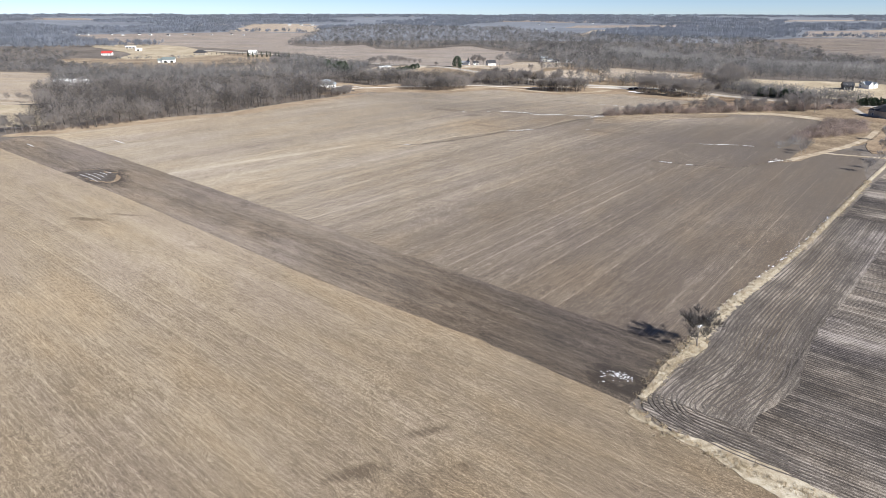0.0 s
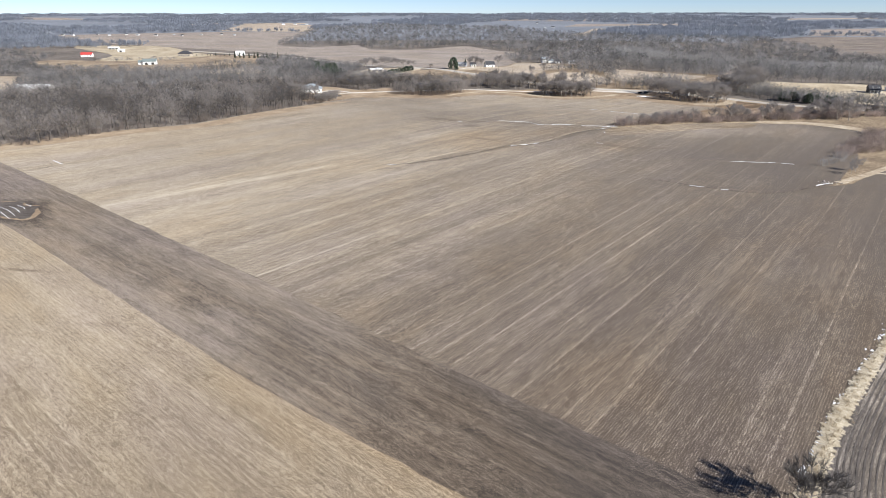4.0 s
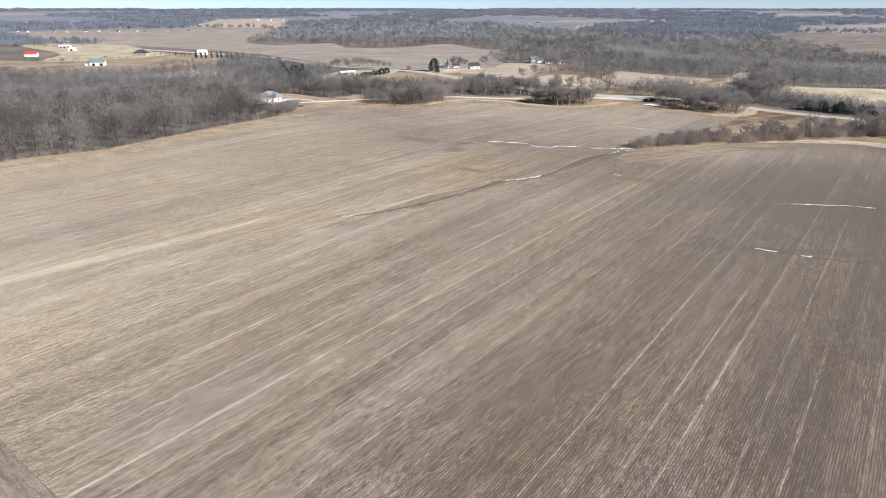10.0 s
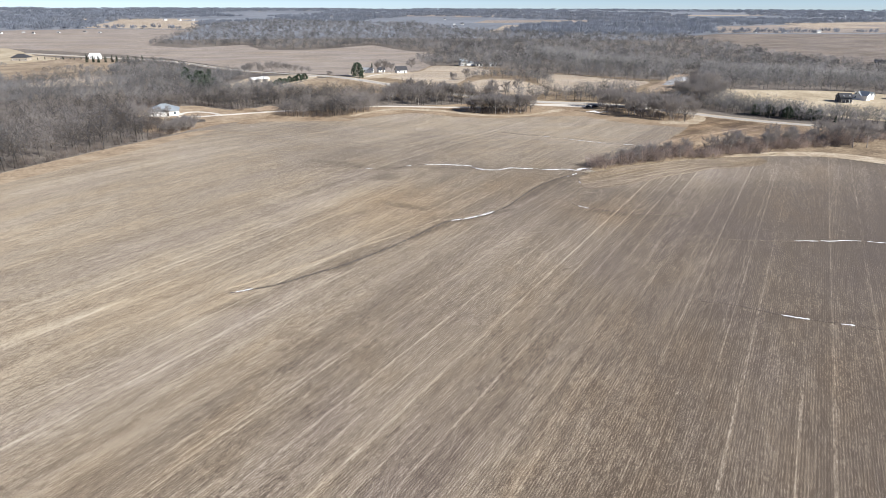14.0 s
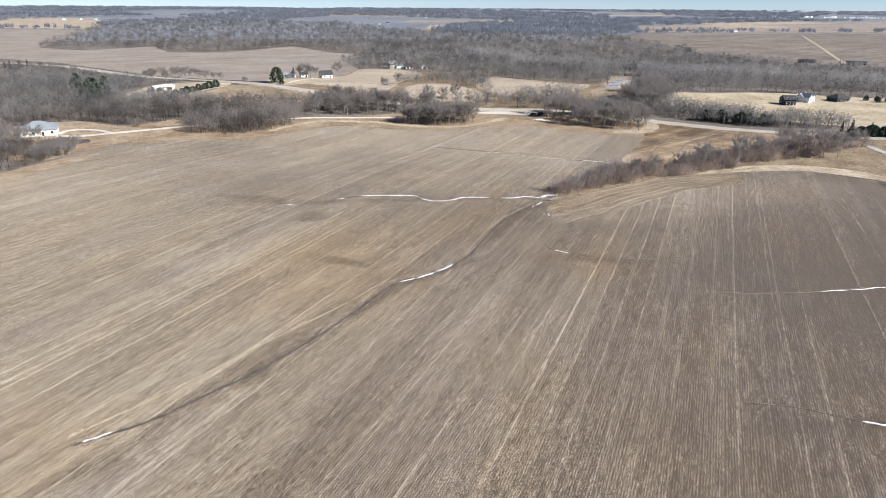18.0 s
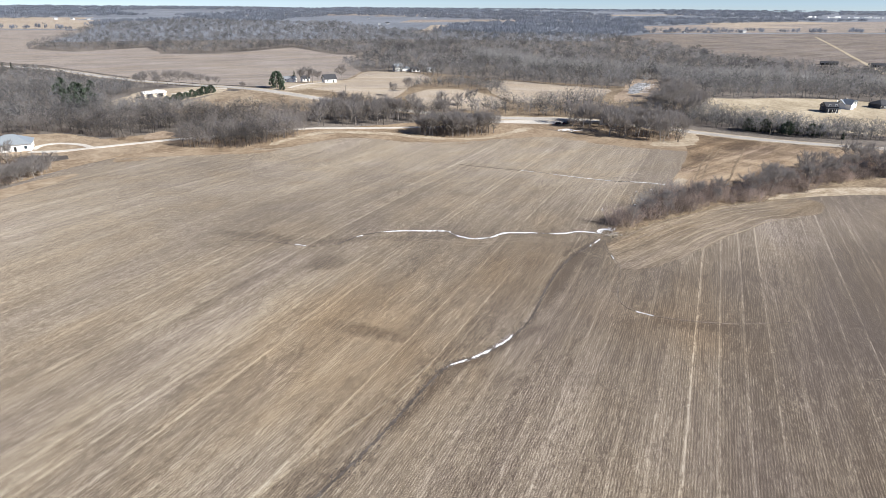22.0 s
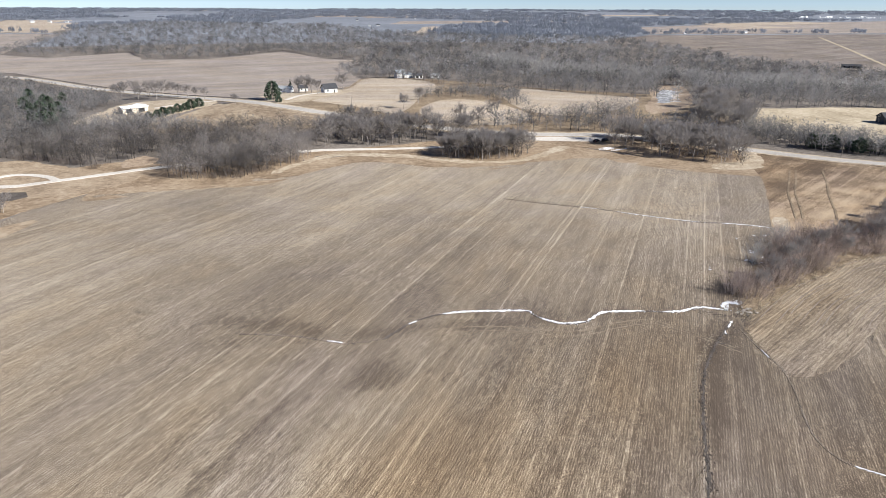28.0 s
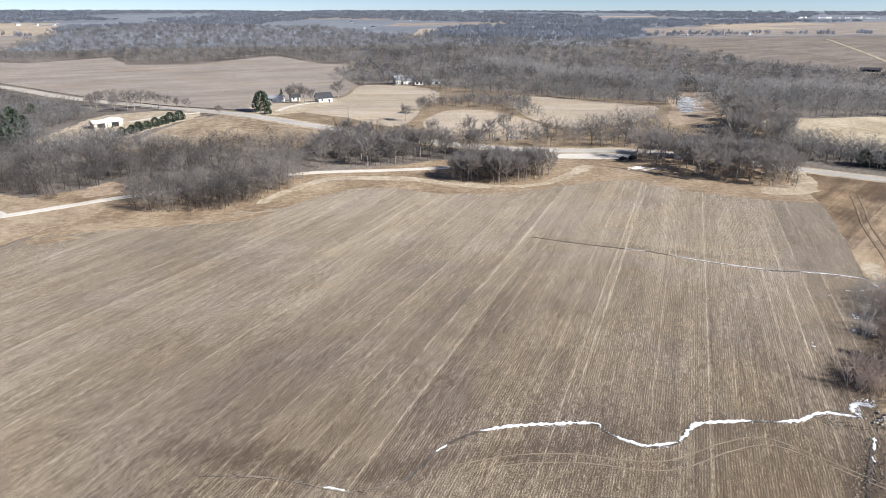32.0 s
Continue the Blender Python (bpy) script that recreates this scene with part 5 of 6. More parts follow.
for x, y, h in ((180, 248, 6), (186, 254, 5), (199, 268, 5), (213, 287, 7), (234, 315, 8), (176, 287, 6), (171, 282, 5)):
    tree(x, y, h, "small bare tree beside the grass track", "trees along the track")
for x, y in fill(WOOD_HOME, 6.4, 0.85, 4):
    tree(x, y, rng.uniform(9, 14), "tall bare tree in the house grove", "trees round the house")
for x, y in fill([(-88, 484), (-81, 486), (-75, 500), (-75, 511), (-84, 512), (-92, 498)], 3.0, 0.95, 46):
    tree(x, y, rng.uniform(4, 7), "small bare tree at the wood's corner", "trees at the wood's edge")
for x, y in fill([(246, 560), (270, 566), (290, 592), (300, 634), (292, 640), (268, 606), (248, 584)], 9, 0.9, 47):
    tree(x, y, rng.uniform(12, 16), "tall round-crowned bare tree beyond the road", "tall trees beyond the road", TREES, 1.1)
for x, y in fill(WOOD_ISLE, 5.4, 0.9, 14):
    tree(x, y, rng.uniform(9, 13), "bare tree in a clump at the field edge", "trees in the field corner")
for x, y in fill(WOOD_STRIP, 8.5, 0.8, 15):
    tree(x, y, rng.uniform(9, 14), "bare tree between driveway and road", "trees along the driveway")
for x, y in ((-113, 538), (-119, 543), (-108, 534), (-122, 549), (-103, 527), (-110, 526), (-95, 520), (-116, 531), (-124, 556)):
    tree(x, y, rng.uniform(8, 11), "bare tree before the house in the wood's corner", "trees by the gravel loop")
for x, y in ((-292, 421), (-286, 418), (-306, 428), (-318, 424), (-332, 430), (-350, 436)):
    tree(x, y, rng.uniform(4.5, 7), "bare tree on the edge of a tan field", "trees at the wood's edge")
for x, y in fill([(-254, 314), (-232, 304), (-212, 310), (-206, 324), (-222, 330), (-246, 326)], 5, 0.8, 41):
    tree(x, y, rng.uniform(4, 8), "small bare tree at the wood's edge", "trees at the wood's edge")
for x, y, h in ((94, 670, 10), (108, 686, 11), (100, 636, 9), (70, 768, 14), (44, 748, 12), (40, 752, 13), (36, 760, 11), (48, 745, 10), (-8, 703, 7), (-40, 752, 9), (-28, 733, 8), (-34, 742, 8), (-47, 760, 10), (118, 628, 12), (128, 625, 11), (140, 634, 12), (-58, 772, 11)):
    tree(x, y, h, "bare tree beside the farm fields", "trees round the farm")

# reddish brush along the gully and the track
BELT = [(100, 386), (107, 388), (116, 391.6), (125, 395), (136, 398.2), (150, 402.5), (169, 403.5), (186, 406), (215, 415), (250, 420), (300, 434), (290, 446), (254, 445), (215, 437), (190, 427), (172, 420), (154, 424), (140, 418), (124, 408), (108, 398)]
p = fill(BELT, 2.4, 0.88, 31)
p = p[[noise.noise(Vector((x * 0.09, y * 0.09, 4))) > -0.2 for x, y in p]]
tall = np.where(p[:, 0] < 125, 5.6, 4.6) * np.array([1 + 0.9 * noise.noise(Vector((x * 0.12, y * 0.12, 0))) for x, y in p])
scatter("brush", np.column_stack([p, tall * rng.uniform(0.6, 1.2, len(p)), rng.uniform(0.8, 1.3, len(p)), rng.random(len(p))]), SHRUB_T, BRUSHM, "dense reddish-brown leafless brush belt", "brush")
p = fill([(184, 310), (196, 318.5), (212, 324.5), (240, 337), (262, 376), (240, 376), (214, 347), (192, 326)], 2.3, 0.85, 32)
scatter("brush", np.column_stack([p, 3.8 * rng.uniform(0.6, 1.25, len(p)), rng.uniform(0.8, 1.3, len(p)), rng.random(len(p))]), SHRUB_T, BRUSHM, "dense reddish leafless brush beside the track", "brush")
p = np.array([(172, 299), (176, 302), (181, 305), (168, 296), (186, 311), (140, 421), (146, 424), (136, 419), (150, 425), (128, 411), (132, 414), (138, 417), (143, 419), (124, 408), (147, 421), (134, 411)], float)
scatter("pale_brush", np.column_stack([p, rng.uniform(4, 6, len(p)), np.full(len(p), 1.0), rng.random(len(p))]), SHRUB_T, PALE, "pale grey leafless brush", "brush")
p = np.concatenate([fill(WOOD_ISLE, 3.5, 0.6, 33), fill(WOOD_HOME, 5, 0.4, 34), fill([(-26, 541), (-4, 540), (10, 552), (24, 566), (20, 570), (4, 556), (-6, 546), (-26, 547)], 2.5, 0.8, 35),
                    fill([(-222, 303), (-190, 319), (-162, 360), (-134, 378), (-112, 421), (-91, 466), (-79, 490), (-82, 492), (-96, 468), (-117, 424), (-139, 382), (-167, 364), (-194, 324), (-226, 308)], 2.6, 0.85, 36), fill([(-62, 567), (-100, 593), (-128, 577), (-132, 582), (-100, 598), (-60, 573)], 2.5, 0.8, 42), fill([(-84, 487), (-76, 508), (-84, 526), (-116, 545), (-128, 574), (-138, 574), (-134, 538), (-108, 510)], 2.6, 0.85, 43)])
p = p[rng.random(len(p)) < 0.75]
scatter("undergrowth", np.column_stack([p, rng.uniform(1.8, 4.6, len(p)), rng.uniform(0.8, 1.3, len(p)), rng.random(len(p))]), SHRUB_T, UNDER, "reddish undergrowth at the wood's edge", "brush")
lane_mid = curve_through(LANE[:11], 0.13)
lane_mid = lane_mid + rng.normal(0, 0.62, lane_mid.shape)
bank_mid = curve_through([(31, 81.5), (34.5, 76.5), (41, 70.8), (48, 64.5), (75, 43)], 0.09)
bank_mid = bank_mid + rng.normal(0, 0.85, bank_mid.shape)
p = np.concatenate([lane_mid, bank_mid, fill([(36, 87), (42, 93.5), (50, 99.5), (54, 104), (50, 106), (45, 101), (40, 96), (35, 90)], 0.6, 0.9, 37),
                    fill([(99, 382.5), (107, 386), (116, 390), (125, 393.6), (136, 396.6), (150, 401), (169, 402), (204, 406), (204, 408.5), (169, 404), (150, 403), (136, 398.6), (125, 395.6), (116, 392), (107, 388), (99, 384.5)], 0.6, 0.85, 38), fill([(84, 551), (101, 544), (120, 544), (136, 554), (134, 557), (119, 547), (101, 547), (84, 554)], 1.3, 0.6, 39)])
scatter("dry_grass", np.column_stack([p, rng.uniform(0.35, 0.95, len(p)), rng.uniform(0.6, 1.1, len(p)), rng.random(len(p))]), [shrub(140 + s, 16, 0, 0.09) for s in range(5)], REEDM, "tufts of tall dry grass", "grass")

CONES = []
for s in range(6):
    v, f = CONE_T[s]
    me = mesh_from("foliage", v, f, [NEEDLE])
    me.attributes.new("tone", "FLOAT", "POINT").data.foreach_set("value", np.full(len(v), 0.25 + 0.12 * s, np.float32))
    st = Sprout(300 + s)
    st.limb(Vector((0, 0, 0)), Vector((0, 0, 0.5)), 0.022, 0.012, 6)
    sv, sf = st.arrays()
    CONES.append((mesh_from("trunk", sv, sf, [TRUNK]), me))


def evergreen(x, y, tall, label, group="", wide=1.0):
    bushy = wide >= 1.6
    ob = thing("conifer", x, y, rng.uniform(0, 360), label, "conifer", group)
    ob.scale = (tall * wide, tall * wide, tall) if not bushy else (tall * wide * 0.62, tall * wide * 0.62, tall)
    for me in CONES[int(rng.integers(0, 3)) + (3 if bushy else 0)]:
        c = new(me.name.split(".")[0], me)
        c.parent = ob


evergreen(16, 716, 12, "large dark round-topped evergreen by the farm", "", 1.7)
evergreen(19, 704, 4, "small clipped evergreen on the farm lawn", "", 2.0)
evergreen(31, 772, 9, "dark evergreen behind the farmhouse")
for k in range(8):
    evergreen(-54 + 3.5 * k + rng.normal(0, 0.4), 668 + 4.6 * k, rng.uniform(4.2, 5.6), "bushy dark green evergreen in a row", "evergreen row", 2.1)
for x, y in ((-120, 715), (-123, 777), (-117, 686), (-130, 760), (-103, 670), (-124, 712), (-136, 742), (-150, 800), (-142, 775), (-112, 722), (-128, 724), (-112, 704), (-101, 690), (-122, 740), (-109, 676)):
    evergreen(x, y, rng.uniform(4.5, 7.5), "dark green bushy evergreen among bare trees", "evergreens in the wood", 1.75)
for x, y in ((-88, 800), (-80, 794), (-72, 757), (-66, 764), (-53, 773), (-96, 808), (-60, 752), (-90, 780), (-84, 768), (-76, 784)):
    tree(x, y, rng.uniform(8, 12), "bare tree behind the building plot", "trees behind the plot")
for k in range(13):
    u = 0.25 + 0.6 * k / 12
    evergreen(262 + 46 * u + rng.normal(0, 2.5), 536 - 44 * u + rng.normal(0, 2.5) + 5, rng.uniform(4.5, 8.0), "dark evergreen on the road verge", "roadside evergreens", 1.6)
for x, y, h in ((304, 493, 4.5), (322, 474, 6), (327, 472, 7), (334, 466, 6)):
    evergreen(x, y, h, "dark evergreen on the road verge", "roadside evergreens", 1.0)
for k in range(9):
    evergreen(308 + 3.4 * k, 456 - 0.9 * k + rng.normal(0, 1), rng.uniform(4, 6.5), "dark evergreen hedge tree", "evergreen hedge", 2.0)
for k in range(8):
    evergreen(452 + 6 * (k % 4) + 2 * (k // 4), 572 - 4 * (k % 4) - 9 * (k // 4), 4, "young dark evergreen on the hill", "young evergreens", 1.8)
for k in range(10):
    evergreen(-300 + 7 * k, 962 + rng.normal(0, 5), rng.uniform(6, 10), "dark evergreen in a windbreak", "windbreak evergreens", 0.9)
for k in range(14):
    evergreen(-370 + 7 * k, 1000 + 3 * (k % 3), rng.uniform(3, 4.5), "young evergreen in a plantation", "plantation evergreens", 1.0)


# ---- buildings ----
WHITE = plain("white_siding", (0.76, 0.75, 0.72), 0.6, 0, 0.07)
CREAM = plain("cream_sheathing", (0.66, 0.58, 0.46), 0.7, 0, 0.1)
STONE = plain("tan_stone_wall", (0.36, 0.31, 0.25), 0.85, 0, 0.25)
NAVY = plain("dark_slate_siding", (0.045, 0.05, 0.06), 0.6, 0, 0.2)
SLATE = plain("dark_shingles", (0.055, 0.055, 0.06), 0.85, 0, 0.25)
TIN = plain("pale_blue_metal_roof", (0.36, 0.395, 0.415), 0.4, 0.3, 0.1)
GREYROOF = plain("grey_shingles", (0.30, 0.31, 0.32), 0.85, 0, 0.15)
REDROOF = plain("red_metal_roof", (0.48, 0.07, 0.06), 0.45, 0.1, 0.15)
GREEN = plain("sage_metal_roof", (0.20, 0.235, 0.228), 0.5, 0.2, 0.1)
DARKWOOD = plain("dark_opening", (0.03, 0.028, 0.026), 0.8)
PANE = plain("window_glass", (0.05, 0.065, 0.08), 0.08, 0, 0.1)
TRIM = plain("white_trim", (0.78, 0.78, 0.76), 0.5, 0, 0.05)


def gable_mesh(w, d, h, roof):
    bm = bmesh.new()
    a = [bm.verts.new(p) for p in ((-w / 2, -d / 2, -1.5), (w / 2, -d / 2, -1.5), (w / 2, d / 2, -1.5), (-w / 2, d / 2, -1.5))]
    b = [bm.verts.new(p) for p in ((-w / 2, -d / 2, h), (w / 2, -d / 2, h), (w / 2, d / 2, h), (-w / 2, d / 2, h))]
    r = [bm.verts.new(p) for p in ((-w / 2, 0, h + roof - 0.08), (w / 2, 0, h + roof - 0.08))]
    for f in ((a[0], a[1], b[1], b[0]), (a[2], a[3], b[3], b[2]), (a[1], a[2], b[2], r[1], b[1]), (a[3], a[0], b[0], r[0], b[3]), (b[0], b[1], r[1], r[0]), (b[2], b[3], r[0], r[1])):
        bm.faces.new(f)
    return bm


def gable_roof(w, d, h, roof, over=0.5, thick=0.22):
    bm = bmesh.new()
    s = roof / (d / 2)
    ww, dd = w / 2 + over, d / 2 + over
    for y, k in ((-dd, 1), (dd, -1)):
        v = [bm.verts.new(p) for p in ((-ww, y, h - over * s), (ww, y, h - over * s), (ww, 0, h + roof), (-ww, 0, h + roof))]
        u = [bm.verts.new(p.co + Vector((0, 0, thick))) for p in v]
        for f in ((3, 2, 1, 0),):
            bm.faces.new([v[i] for i in f])
        bm.faces.new(u)
        for i in range(4):
            bm.faces.new((v[i], v[(i + 1) % 4], u[(i + 1) % 4], u[i]))
    bmesh.ops.recalc_face_normals(bm, faces=bm.faces)
    return bm


def hip_roof(w, d, h, roof, over=0.6, thick=0.2):
    bm = bmesh.new()
    ww, dd, rr = w / 2 + over, d / 2 + over, max(w / 2 - d / 2, 0.6)
    lo = [bm.verts.new(p) for p in ((-ww, -dd, h - 0.1), (ww, -dd, h - 0.1), (ww, dd, h - 0.1), (-ww, dd, h - 0.1))]
    up = [bm.verts.new(v.co + Vector((0, 0, thick))) for v in lo]
    a, b = bm.verts.new((-rr, 0, h + roof)), bm.verts.new((rr, 0, h + roof))
    for f in ((up[0], up[1], b, a), (up[1], up[2], b), (up[2], up[3], a, b), (up[3], up[0], a), (lo[3], lo[2], lo[1], lo[0])):
        bm.faces.new(f)
    for i in range(4):
        bm.faces.new((lo[i], lo[(i + 1) % 4], up[(i + 1) % 4], up[i]))
    bmesh.ops.recalc_face_normals(bm, faces=bm.faces)
    return bm


def opening(parent, x, y, z, w, h, side, name="window", mat=None):
    """A framed window or door on a wall; side: -1 front, 1 back (long walls), -2 or 2 the end walls."""
    def slab(bm, grow, y0, y1):
        if abs(side) == 1:
            s = math.copysign(1, side)
            return box(bm, x - w / 2 - grow, y + s * y0, z - grow, x + w / 2 + grow, y + s * y1, z + h + grow)
        s = math.copysign(1, side)
        return box(bm, x + s * y0, y - w / 2 - grow, z - grow, x + s * y1, y + w / 2 + grow, z + h + grow)
    fr = part(name, slab(bmesh.new(), 0.12, -0.05, 0.05), TRIM, parent)
    part("pane" if name == "window" else "panel", slab(bmesh.new(), 0, -0.02, 0.075), mat or PANE, fr)


def building(name, label, x, y, turn, w, d, h, roof, wall, cover, hip=False, chimney=False, storeys=1, big_door=0, wings=(), windows=True, category="house", porch=False):
    root = thing(name, x, y, turn, label, category)
    part("wall", gable_mesh(w, d, h, 0.1 if hip else roof), wall, root)
    part("roof", hip_roof(w, d, h, roof) if hip else gable_roof(w, d, h, roof), cover, root)
    if windows:
        for st in range(storeys):
            z = 1.0 + 2.8 * st
            k = max(2, int(w / 3.4))
            for i in range(k):
                xx = -w / 2 + w * (i + 0.5) / k
                for s in (-1, 1):
                    if not (st == 0 and s == -1 and i == k // 2):
                        opening(root, xx, s * d / 2, z, 1.1, 1.3, s)
            for s in (-2, 2):
                opening(root, math.copysign(w / 2, s), d * 0.2, z, 1.0, 1.3, s)
        opening(root, -w / 2 + w * (max(2, int(w / 3.4)) // 2 + 0.5) / max(2, int(w / 3.4)), -d / 2, 0.05, 1.0, 2.05, -1, "door", DARKWOOD)
    # near-black panels: big doors, and painted shade where a front stands open
    for i in range(big_door):
        opening(root, -w / 2 + w * (i + 0.5) / big_door, -d / 2, 0.05, min(3.6, w / big_door * 0.7), min(2.6, h - 0.5), -1, "big_opening", DARKWOOD)
    if chimney:
        part("chimney", box(bmesh.new(), w * 0.2, -0.4, h, w * 0.2 + 0.9, 0.4, h + roof + 1.1, 0.05), STONE, root)
    for wx, wy, ww, wd, wh, wr, wturn in wings:
        m = Matrix.Translation((wx, wy, 0)) @ Matrix.Rotation(radians(wturn), 4, "Z")
        bm = gable_mesh(ww, wd, wh, wr)
        bm.transform(m)
        part("wing", bm, wall, root)
        bm = gable_roof(ww, wd, wh, wr)
        bm.transform(m)
        part("wing_roof", bm, cover, root)
    if porch:
        part("porch_roof", box(bmesh.new(), -w / 2, -d / 2 - 2.6, 2.5, w / 2, -d / 2 + 0.02, 2.7, 0.04), cover, root)
        for i in range(4):
            px = -w / 2 + 0.3 + (w - 0.6) * i / 3
            part("post", box(bmesh.new(), px - 0.1, -d / 2 - 2.5, -1.5, px + 0.1, -d / 2 - 2.3, 2.5, 0.02), TRIM, root)
    return root


building("house", "white house with a pale blue-grey metal roof by gravel loop", -105, 555, 12, 16, 13, 3.2, 3.6, WHITE, TIN, True, False, 1, 0)
building("house", "grey and white gabled house among bare trees", 207, 566, -35, 12, 8, 5.4, 3, WHITE, GREYROOF, False, True, 2, 0, ((5, -3, 6, 6, 4.5, 3, 90),))
building("barn", "dark-roofed farm barn with a white gable end", 58, 756, 15, 10, 7, 3.2, 3, WHITE, SLATE, False, False, 1, 0, category="barn")
building("farmhouse", "low white farmhouse with a pale roof", 27, 766, -20, 10, 5.5, 2.6, 1.8, WHITE, GREYROOF, False, True, 1, 0, ((3, -3, 4, 4, 2.4, 1.5, 90),), category="farmhouse")
building("shed", "small white farm shed", 40, 772, 10, 6, 5, 2.8, 1.8, WHITE, SLATE, False, category="shed")
building("house", "tall white house with a pale blue roof at the wood's edge", 144, 892, 10, 9, 7, 5, 2.4, WHITE, TIN, False, True, 2, 0, ((7, -2, 9, 6, 3, 1.8, 0),))
building("garage", "white open-fronted garage beside the wood", 161, 886, 10, 8, 6, 2.6, 1.8, WHITE, SLATE, False, False, 1, 2, windows=False, category="garage")
building("shed", "low grey shed beside the wood", 178, 884, 0, 8, 5, 2.4, 1.4, WHITE, GREYROOF, False, windows=False, big_door=1, category="shed")
building("new_house", "cream house under construction on a bare plot", -66, 696, 28, 14, 7, 2.7, 1.0, CREAM, TRIM, False, False, 1, 2, ((5, 4, 6, 8, 2.6, 1.0, 90),), windows=False)
building("house", "dark slate house with a white porch on the hill", 372, 566, -15, 8.5, 7, 4, 2.4, NAVY, SLATE, False, False, 2, 0, (), porch=True)
building("house", "large white house with pale blue metal gables on the hill", 396, 577, 20, 10, 6, 3.2, 2.4, WHITE, TIN, False, True, 2, 0, ((-2, -4, 6, 5, 3.6, 2.6, 90), (7, -2, 6, 5, 3, 2, 90)))
building("barn", "dark hip-roofed barn on the hill", 427, 574, 5, 13, 9, 2.8, 2.8, NAVY, SLATE, True, False, 1, 3, windows=False, category="barn")
building("house", "stone house with a dark hip roof beside bare trees", 288, 397, 25, 13, 10, 4.2, 3.4, STONE, SLATE, True, True, 2, 0, ((-5, -6, 6, 6, 4.6, 3, 90),))
building("barn", "white farm building with a bright red roof", -520, 970, 10, 15, 8, 3.2, 2.8, WHITE, REDROOF, False, category="barn")
building("house", "dark-roofed house on tan grass", -382, 988, -5, 18, 11, 4, 4, STONE, SLATE, True)
building("barn", "sage-roofed farm building with white walls", -376, 856, 15, 16, 10, 4, 3, WHITE, GREEN, False, False, 1, 2, ((-9, 2, 10, 7, 3, 2, 0),), windows=False, category="barn")
building("shed", "long low white farm shed", -548, 1104, 5, 16, 6, 2.4, 1.6, WHITE, TRIM, False, big_door=3, windows=False, category="shed")
building("shed", "small white farm shed", -510, 1052, 5, 9, 6, 3, 1.6, WHITE, TRIM, False, windows=False, big_door=1, category="shed")
building("shed", "long pale-roofed shed inside the wood", -318, 528, 4, 26, 12, 6.5, 2.4, WHITE, TRIM, False, big_door=3, windows=False, category="shed")
building("house", "white house behind an evergreen plantation", -306, 1008, 0, 12, 8, 4, 2.6, WHITE, TRIM, False)
building("shed", "long dark-roofed farm shed beside the far fields", 650, 828, -42, 18, 7, 2.6, 1.6, NAVY, SLATE, False, big_door=4, windows=False, category="shed")
building("shed", "long brown-roofed farm shed beside the far fields", 688, 792, -42, 20, 7, 2.6, 1.6, STONE, SLATE, False, big_door=4, windows=False, category="shed")


# far houses, a few wall-and-roof shapes each
def far_house(x, y, w, label, group, wall=WHITE, cover=GREYROOF):
    root = thing("far_house", x, y, rng.uniform(-40, 40), label, "house", group)
    part("wall", gable_mesh(w, w * 0.6, w * 0.32, w * 0.2), wall, root)
    part("roof", gable_roof(w, w * 0.6, w * 0.32, w * 0.2, 0.6, 0.4), cover, root)


for k in range(13):
    far_house(-900 + 34 * k + rng.normal(0, 8), 1490 + 6 * k + rng.normal(0, 14), rng.uniform(4, 6.5), "small white house on a far lane", "far lane houses", WHITE, (GREYROOF, SLATE, GREYROOF, SLATE)[k % 4])
for k in range(50):
    u = k / 49
    far_house(2000 + 420 * u + rng.normal(0, 8), 2500 - 430 * u + rng.normal(0, 30), rng.uniform(5, 11), "pale building of a far town", "far town buildings", WHITE, TRIM)
for k in range(16):
    r, a = rng.uniform(2300, 4300), radians(rng.uniform(-38, 30))
    far_house(r * math.sin(a), 150 + r * math.cos(a), rng.uniform(5, 8), "pale far farm building", "far farm buildings", (WHITE, STONE)[k % 2], (SLATE, GREYROOF)[k % 2])
for x, y in ((-520, 2330), (-480, 2340), (-560, 2320), (620, 1500), (900, 1440), (960, 1425), (1030, 1410), (320, 1980), (345, 1990)):
    far_house(x, y, rng.uniform(6, 10), "white far farm building", "far farm buildings", WHITE, (GREYROOF, SLATE)[int(x) % 2])

# ---- vehicles ----
BLACK_PAINT = plain("black_car_paint", (0.02, 0.02, 0.022), 0.25, 0.2)
TYRE = plain("tyre_rubber", (0.02, 0.02, 0.02), 0.9)
RIM = plain("alloy_rim", (0.5, 0.5, 0.52), 0.3, 0.9)
LAMP = plain("lamp_glass", (0.7, 0.7, 0.68), 0.15)


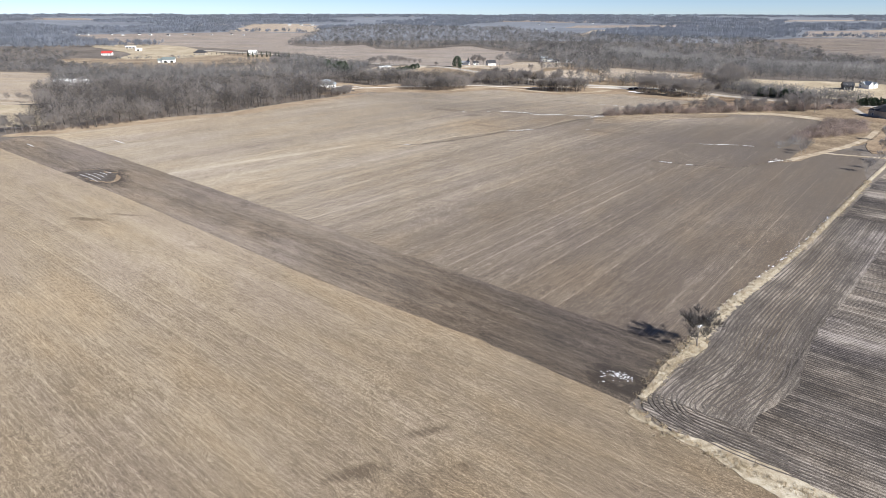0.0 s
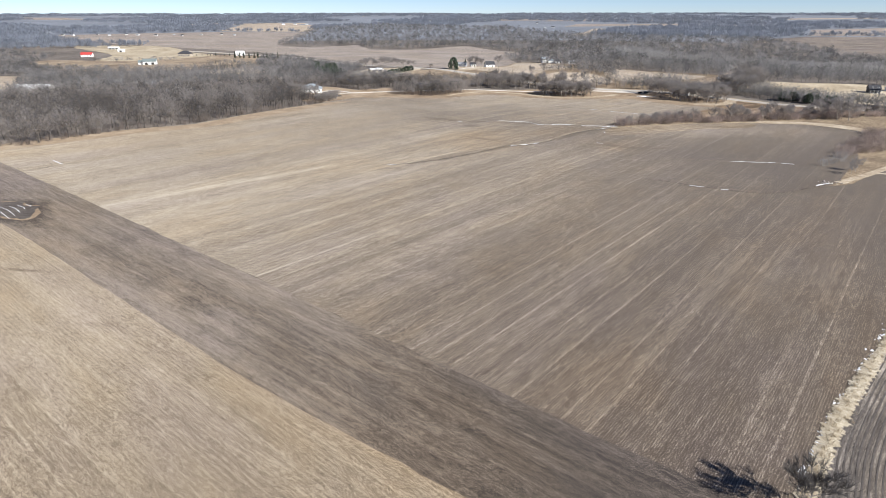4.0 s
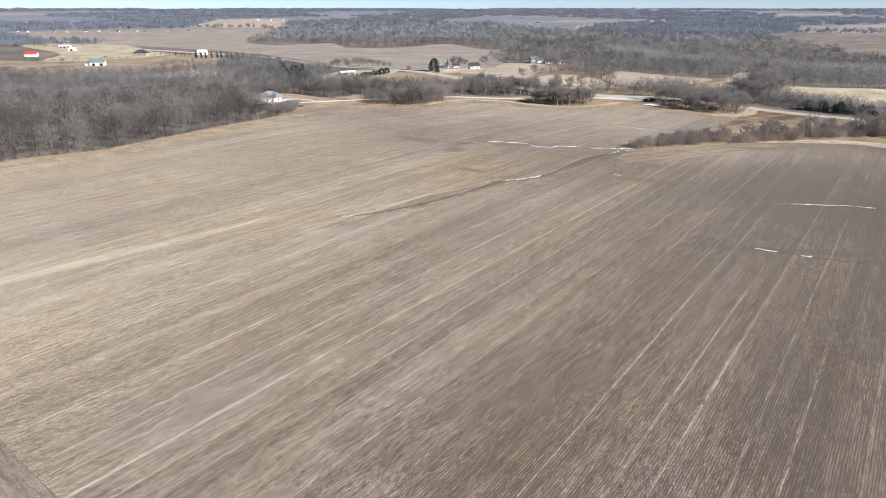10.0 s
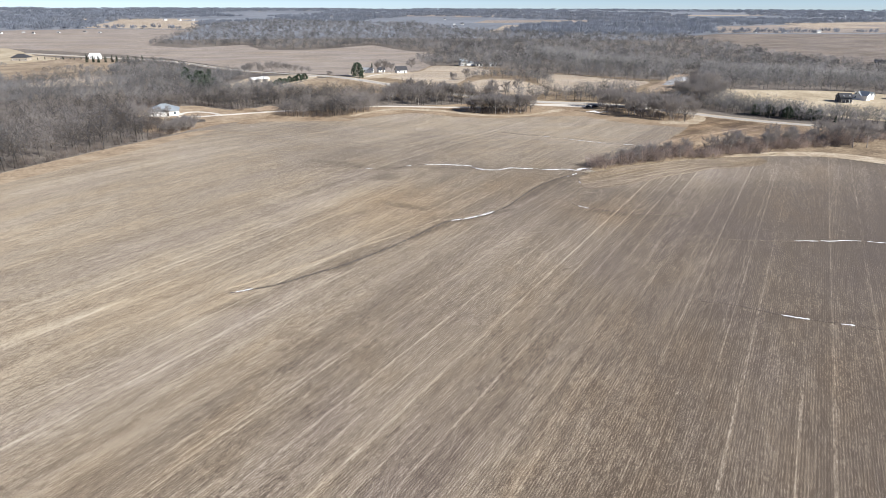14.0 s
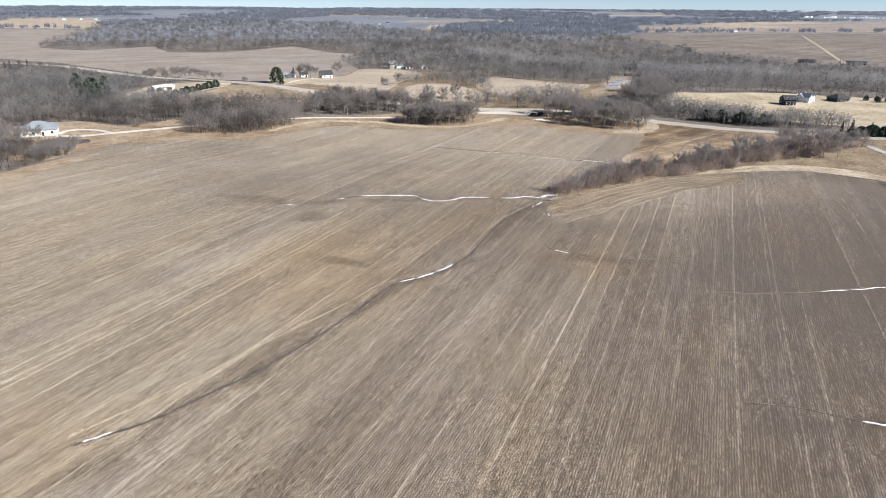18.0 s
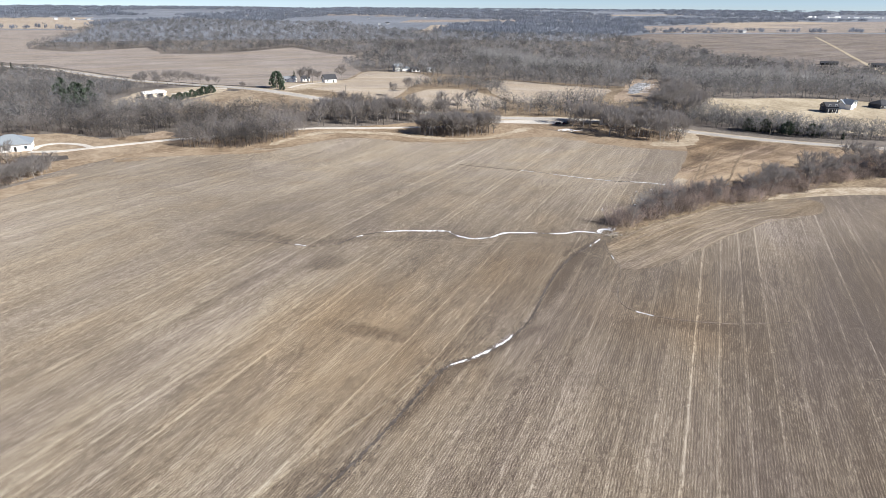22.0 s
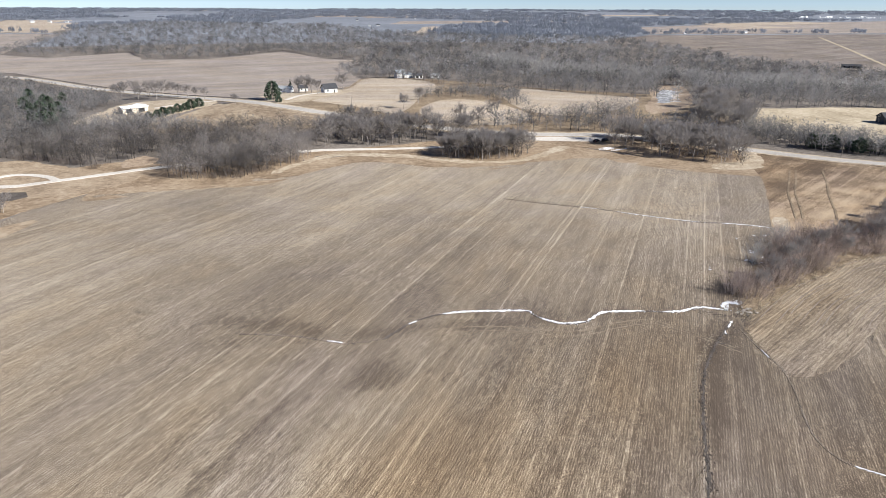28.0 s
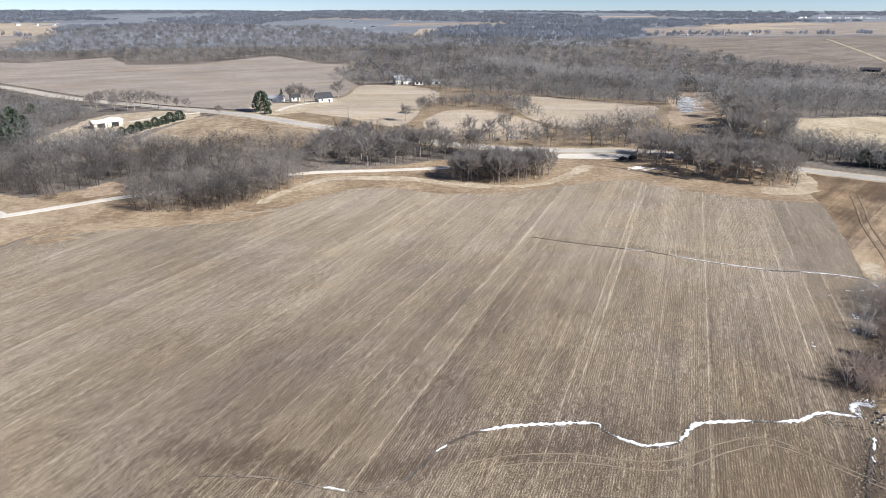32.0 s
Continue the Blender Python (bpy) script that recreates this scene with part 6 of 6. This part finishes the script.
def car(x, y, turn, label, paint, tall=1.7):
    root = thing("car", x, y, turn, label, "car", "cars")
    root.location.z += 0.2
    prof = [(-2.2, 0.35), (-2.25, 0.85), (-2.0, 0.98), (-1.5, tall - 0.1), (-1.1, tall), (0.3, tall), (0.75, tall - 0.12), (1.3, 1.02), (2.1, 0.88), (2.25, 0.6), (2.2, 0.35)]
    bm = bmesh.new()
    sides = []
    for s in (-1, 1):
        sides.append([bm.verts.new((px, s * (0.9 if pz < 1.05 else 0.74), pz)) for px, pz in prof])
    bm.faces.new(sides[0])
    bm.faces.new(sides[1][::-1])
    for i in range(len(prof)):
        j = (i + 1) % len(prof)
        bm.faces.new((sides[0][i], sides[1][i], sides[1][j], sides[0][j]))
    bmesh.ops.recalc_face_normals(bm, faces=bm.faces)
    body = part("body", bm, paint, root)
    for s in (-1, 1):
        part("side_window", box(bmesh.new(), -1.35, s * 0.80 - 0.06, 1.08, 0.75, s * 0.80 + 0.06, tall - 0.2), PANE, body)
        part("headlight", box(bmesh.new(), 2.14, s * 0.65 - 0.18, 0.66, 2.26, s * 0.65 + 0.18, 0.82), LAMP, body)
        part("tail_light", box(bmesh.new(), -2.27, s * 0.7 - 0.14, 0.72, -2.17, s * 0.7 + 0.14, 0.9), REDROOF, body)
        for wx in (-1.4, 1.4):
            bm = bmesh.new()
            bmesh.ops.create_cone(bm, cap_ends=True, segments=14, radius1=0.34, radius2=0.34, depth=0.24, matrix=Matrix.Translation((wx, s * 0.82, 0.34)) @ Matrix.Rotation(radians(90), 4, "X"))
            wheel = part("wheel", bm, TYRE, root)
            bm = bmesh.new()
            bmesh.ops.create_cone(bm, cap_ends=True, segments=10, radius1=0.2, radius2=0.2, depth=0.26, matrix=Matrix.Translation((wx, s * 0.825, 0.34)) @ Matrix.Rotation(radians(90), 4, "X"))
            part("rim", bm, RIM, wheel)
    ws = bmesh.new()
    box(ws, 0.78, -0.68, 1.12, 1.02, 0.68, tall - 0.24)
    part("windscreen", ws, PANE, body)


car(174.5, 571, 30, "dark car parked on the gravel pull-off", BLACK_PAINT, 1.5)
car(179, 570, 20, "black pickup-sized car parked on the gravel pull-off", BLACK_PAINT, 1.85)

# ---- utility poles ----
POLE = plain("weathered_pole", (0.20, 0.17, 0.14), 0.9)
for x, y in ((142, 601), (100, 632), (60, 664), (192, 594), (236, 548), (270, 508), (312, 462)):
    root = thing("utility_pole", x, y, 35, "weathered wooden utility pole beside the road", "utility pole", "utility poles")
    bm = bmesh.new()
    bmesh.ops.create_cone(bm, cap_ends=True, segments=8, radius1=0.17, radius2=0.11, depth=10.5, matrix=Matrix.Translation((0, 0, 4.75)))
    part("pole", bm, POLE, root)
    arm = part("crossarm", box(bmesh.new(), -1.2, -0.06, 9.2, 1.2, 0.06, 9.35), POLE, root)
    for k in (-1.0, -0.35, 0.35, 1.0):
        part("insulator", box(bmesh.new(), k - 0.05, -0.05, 9.35, k + 0.05, 0.05, 9.55), LAMP, arm)

# ---- rubble at the gully heads ----
ROCK = plain("pale_broken_concrete", (0.40, 0.355, 0.30), 0.9, 0, 0.35)


def rubble(x, y, count, label, reach):
    root = thing("rubble_pile", x, y, 0, label, "rubble")
    for k in range(count):
        bm = bmesh.new()
        bmesh.ops.create_icosphere(bm, subdivisions=1, radius=1)
        sx, sy, sz = rng.uniform(0.15, 0.55), rng.uniform(0.15, 0.45), rng.uniform(0.12, 0.3)
        for v in bm.verts:
            v.co = Vector((v.co.x * sx, v.co.y * sy, v.co.z * sz)) * rng.uniform(0.75, 1.15)
        bm.transform(Matrix.Translation((rng.normal(0, reach), rng.normal(0, reach * 0.6), rng.uniform(0.02, 0.22))) @ Matrix.Rotation(rng.uniform(0, 6.28), 4, "Z"))
        part("stone", bm, ROCK, root)


rubble(101, 385.5, 34, "heap of pale broken concrete at the gully head", 1.4)
rubble(154, 268.5, 26, "heap of pale broken concrete beside the track", 2.4)
rubble(240, 377, 14, "scattered pale stones at the field corner", 4.0)
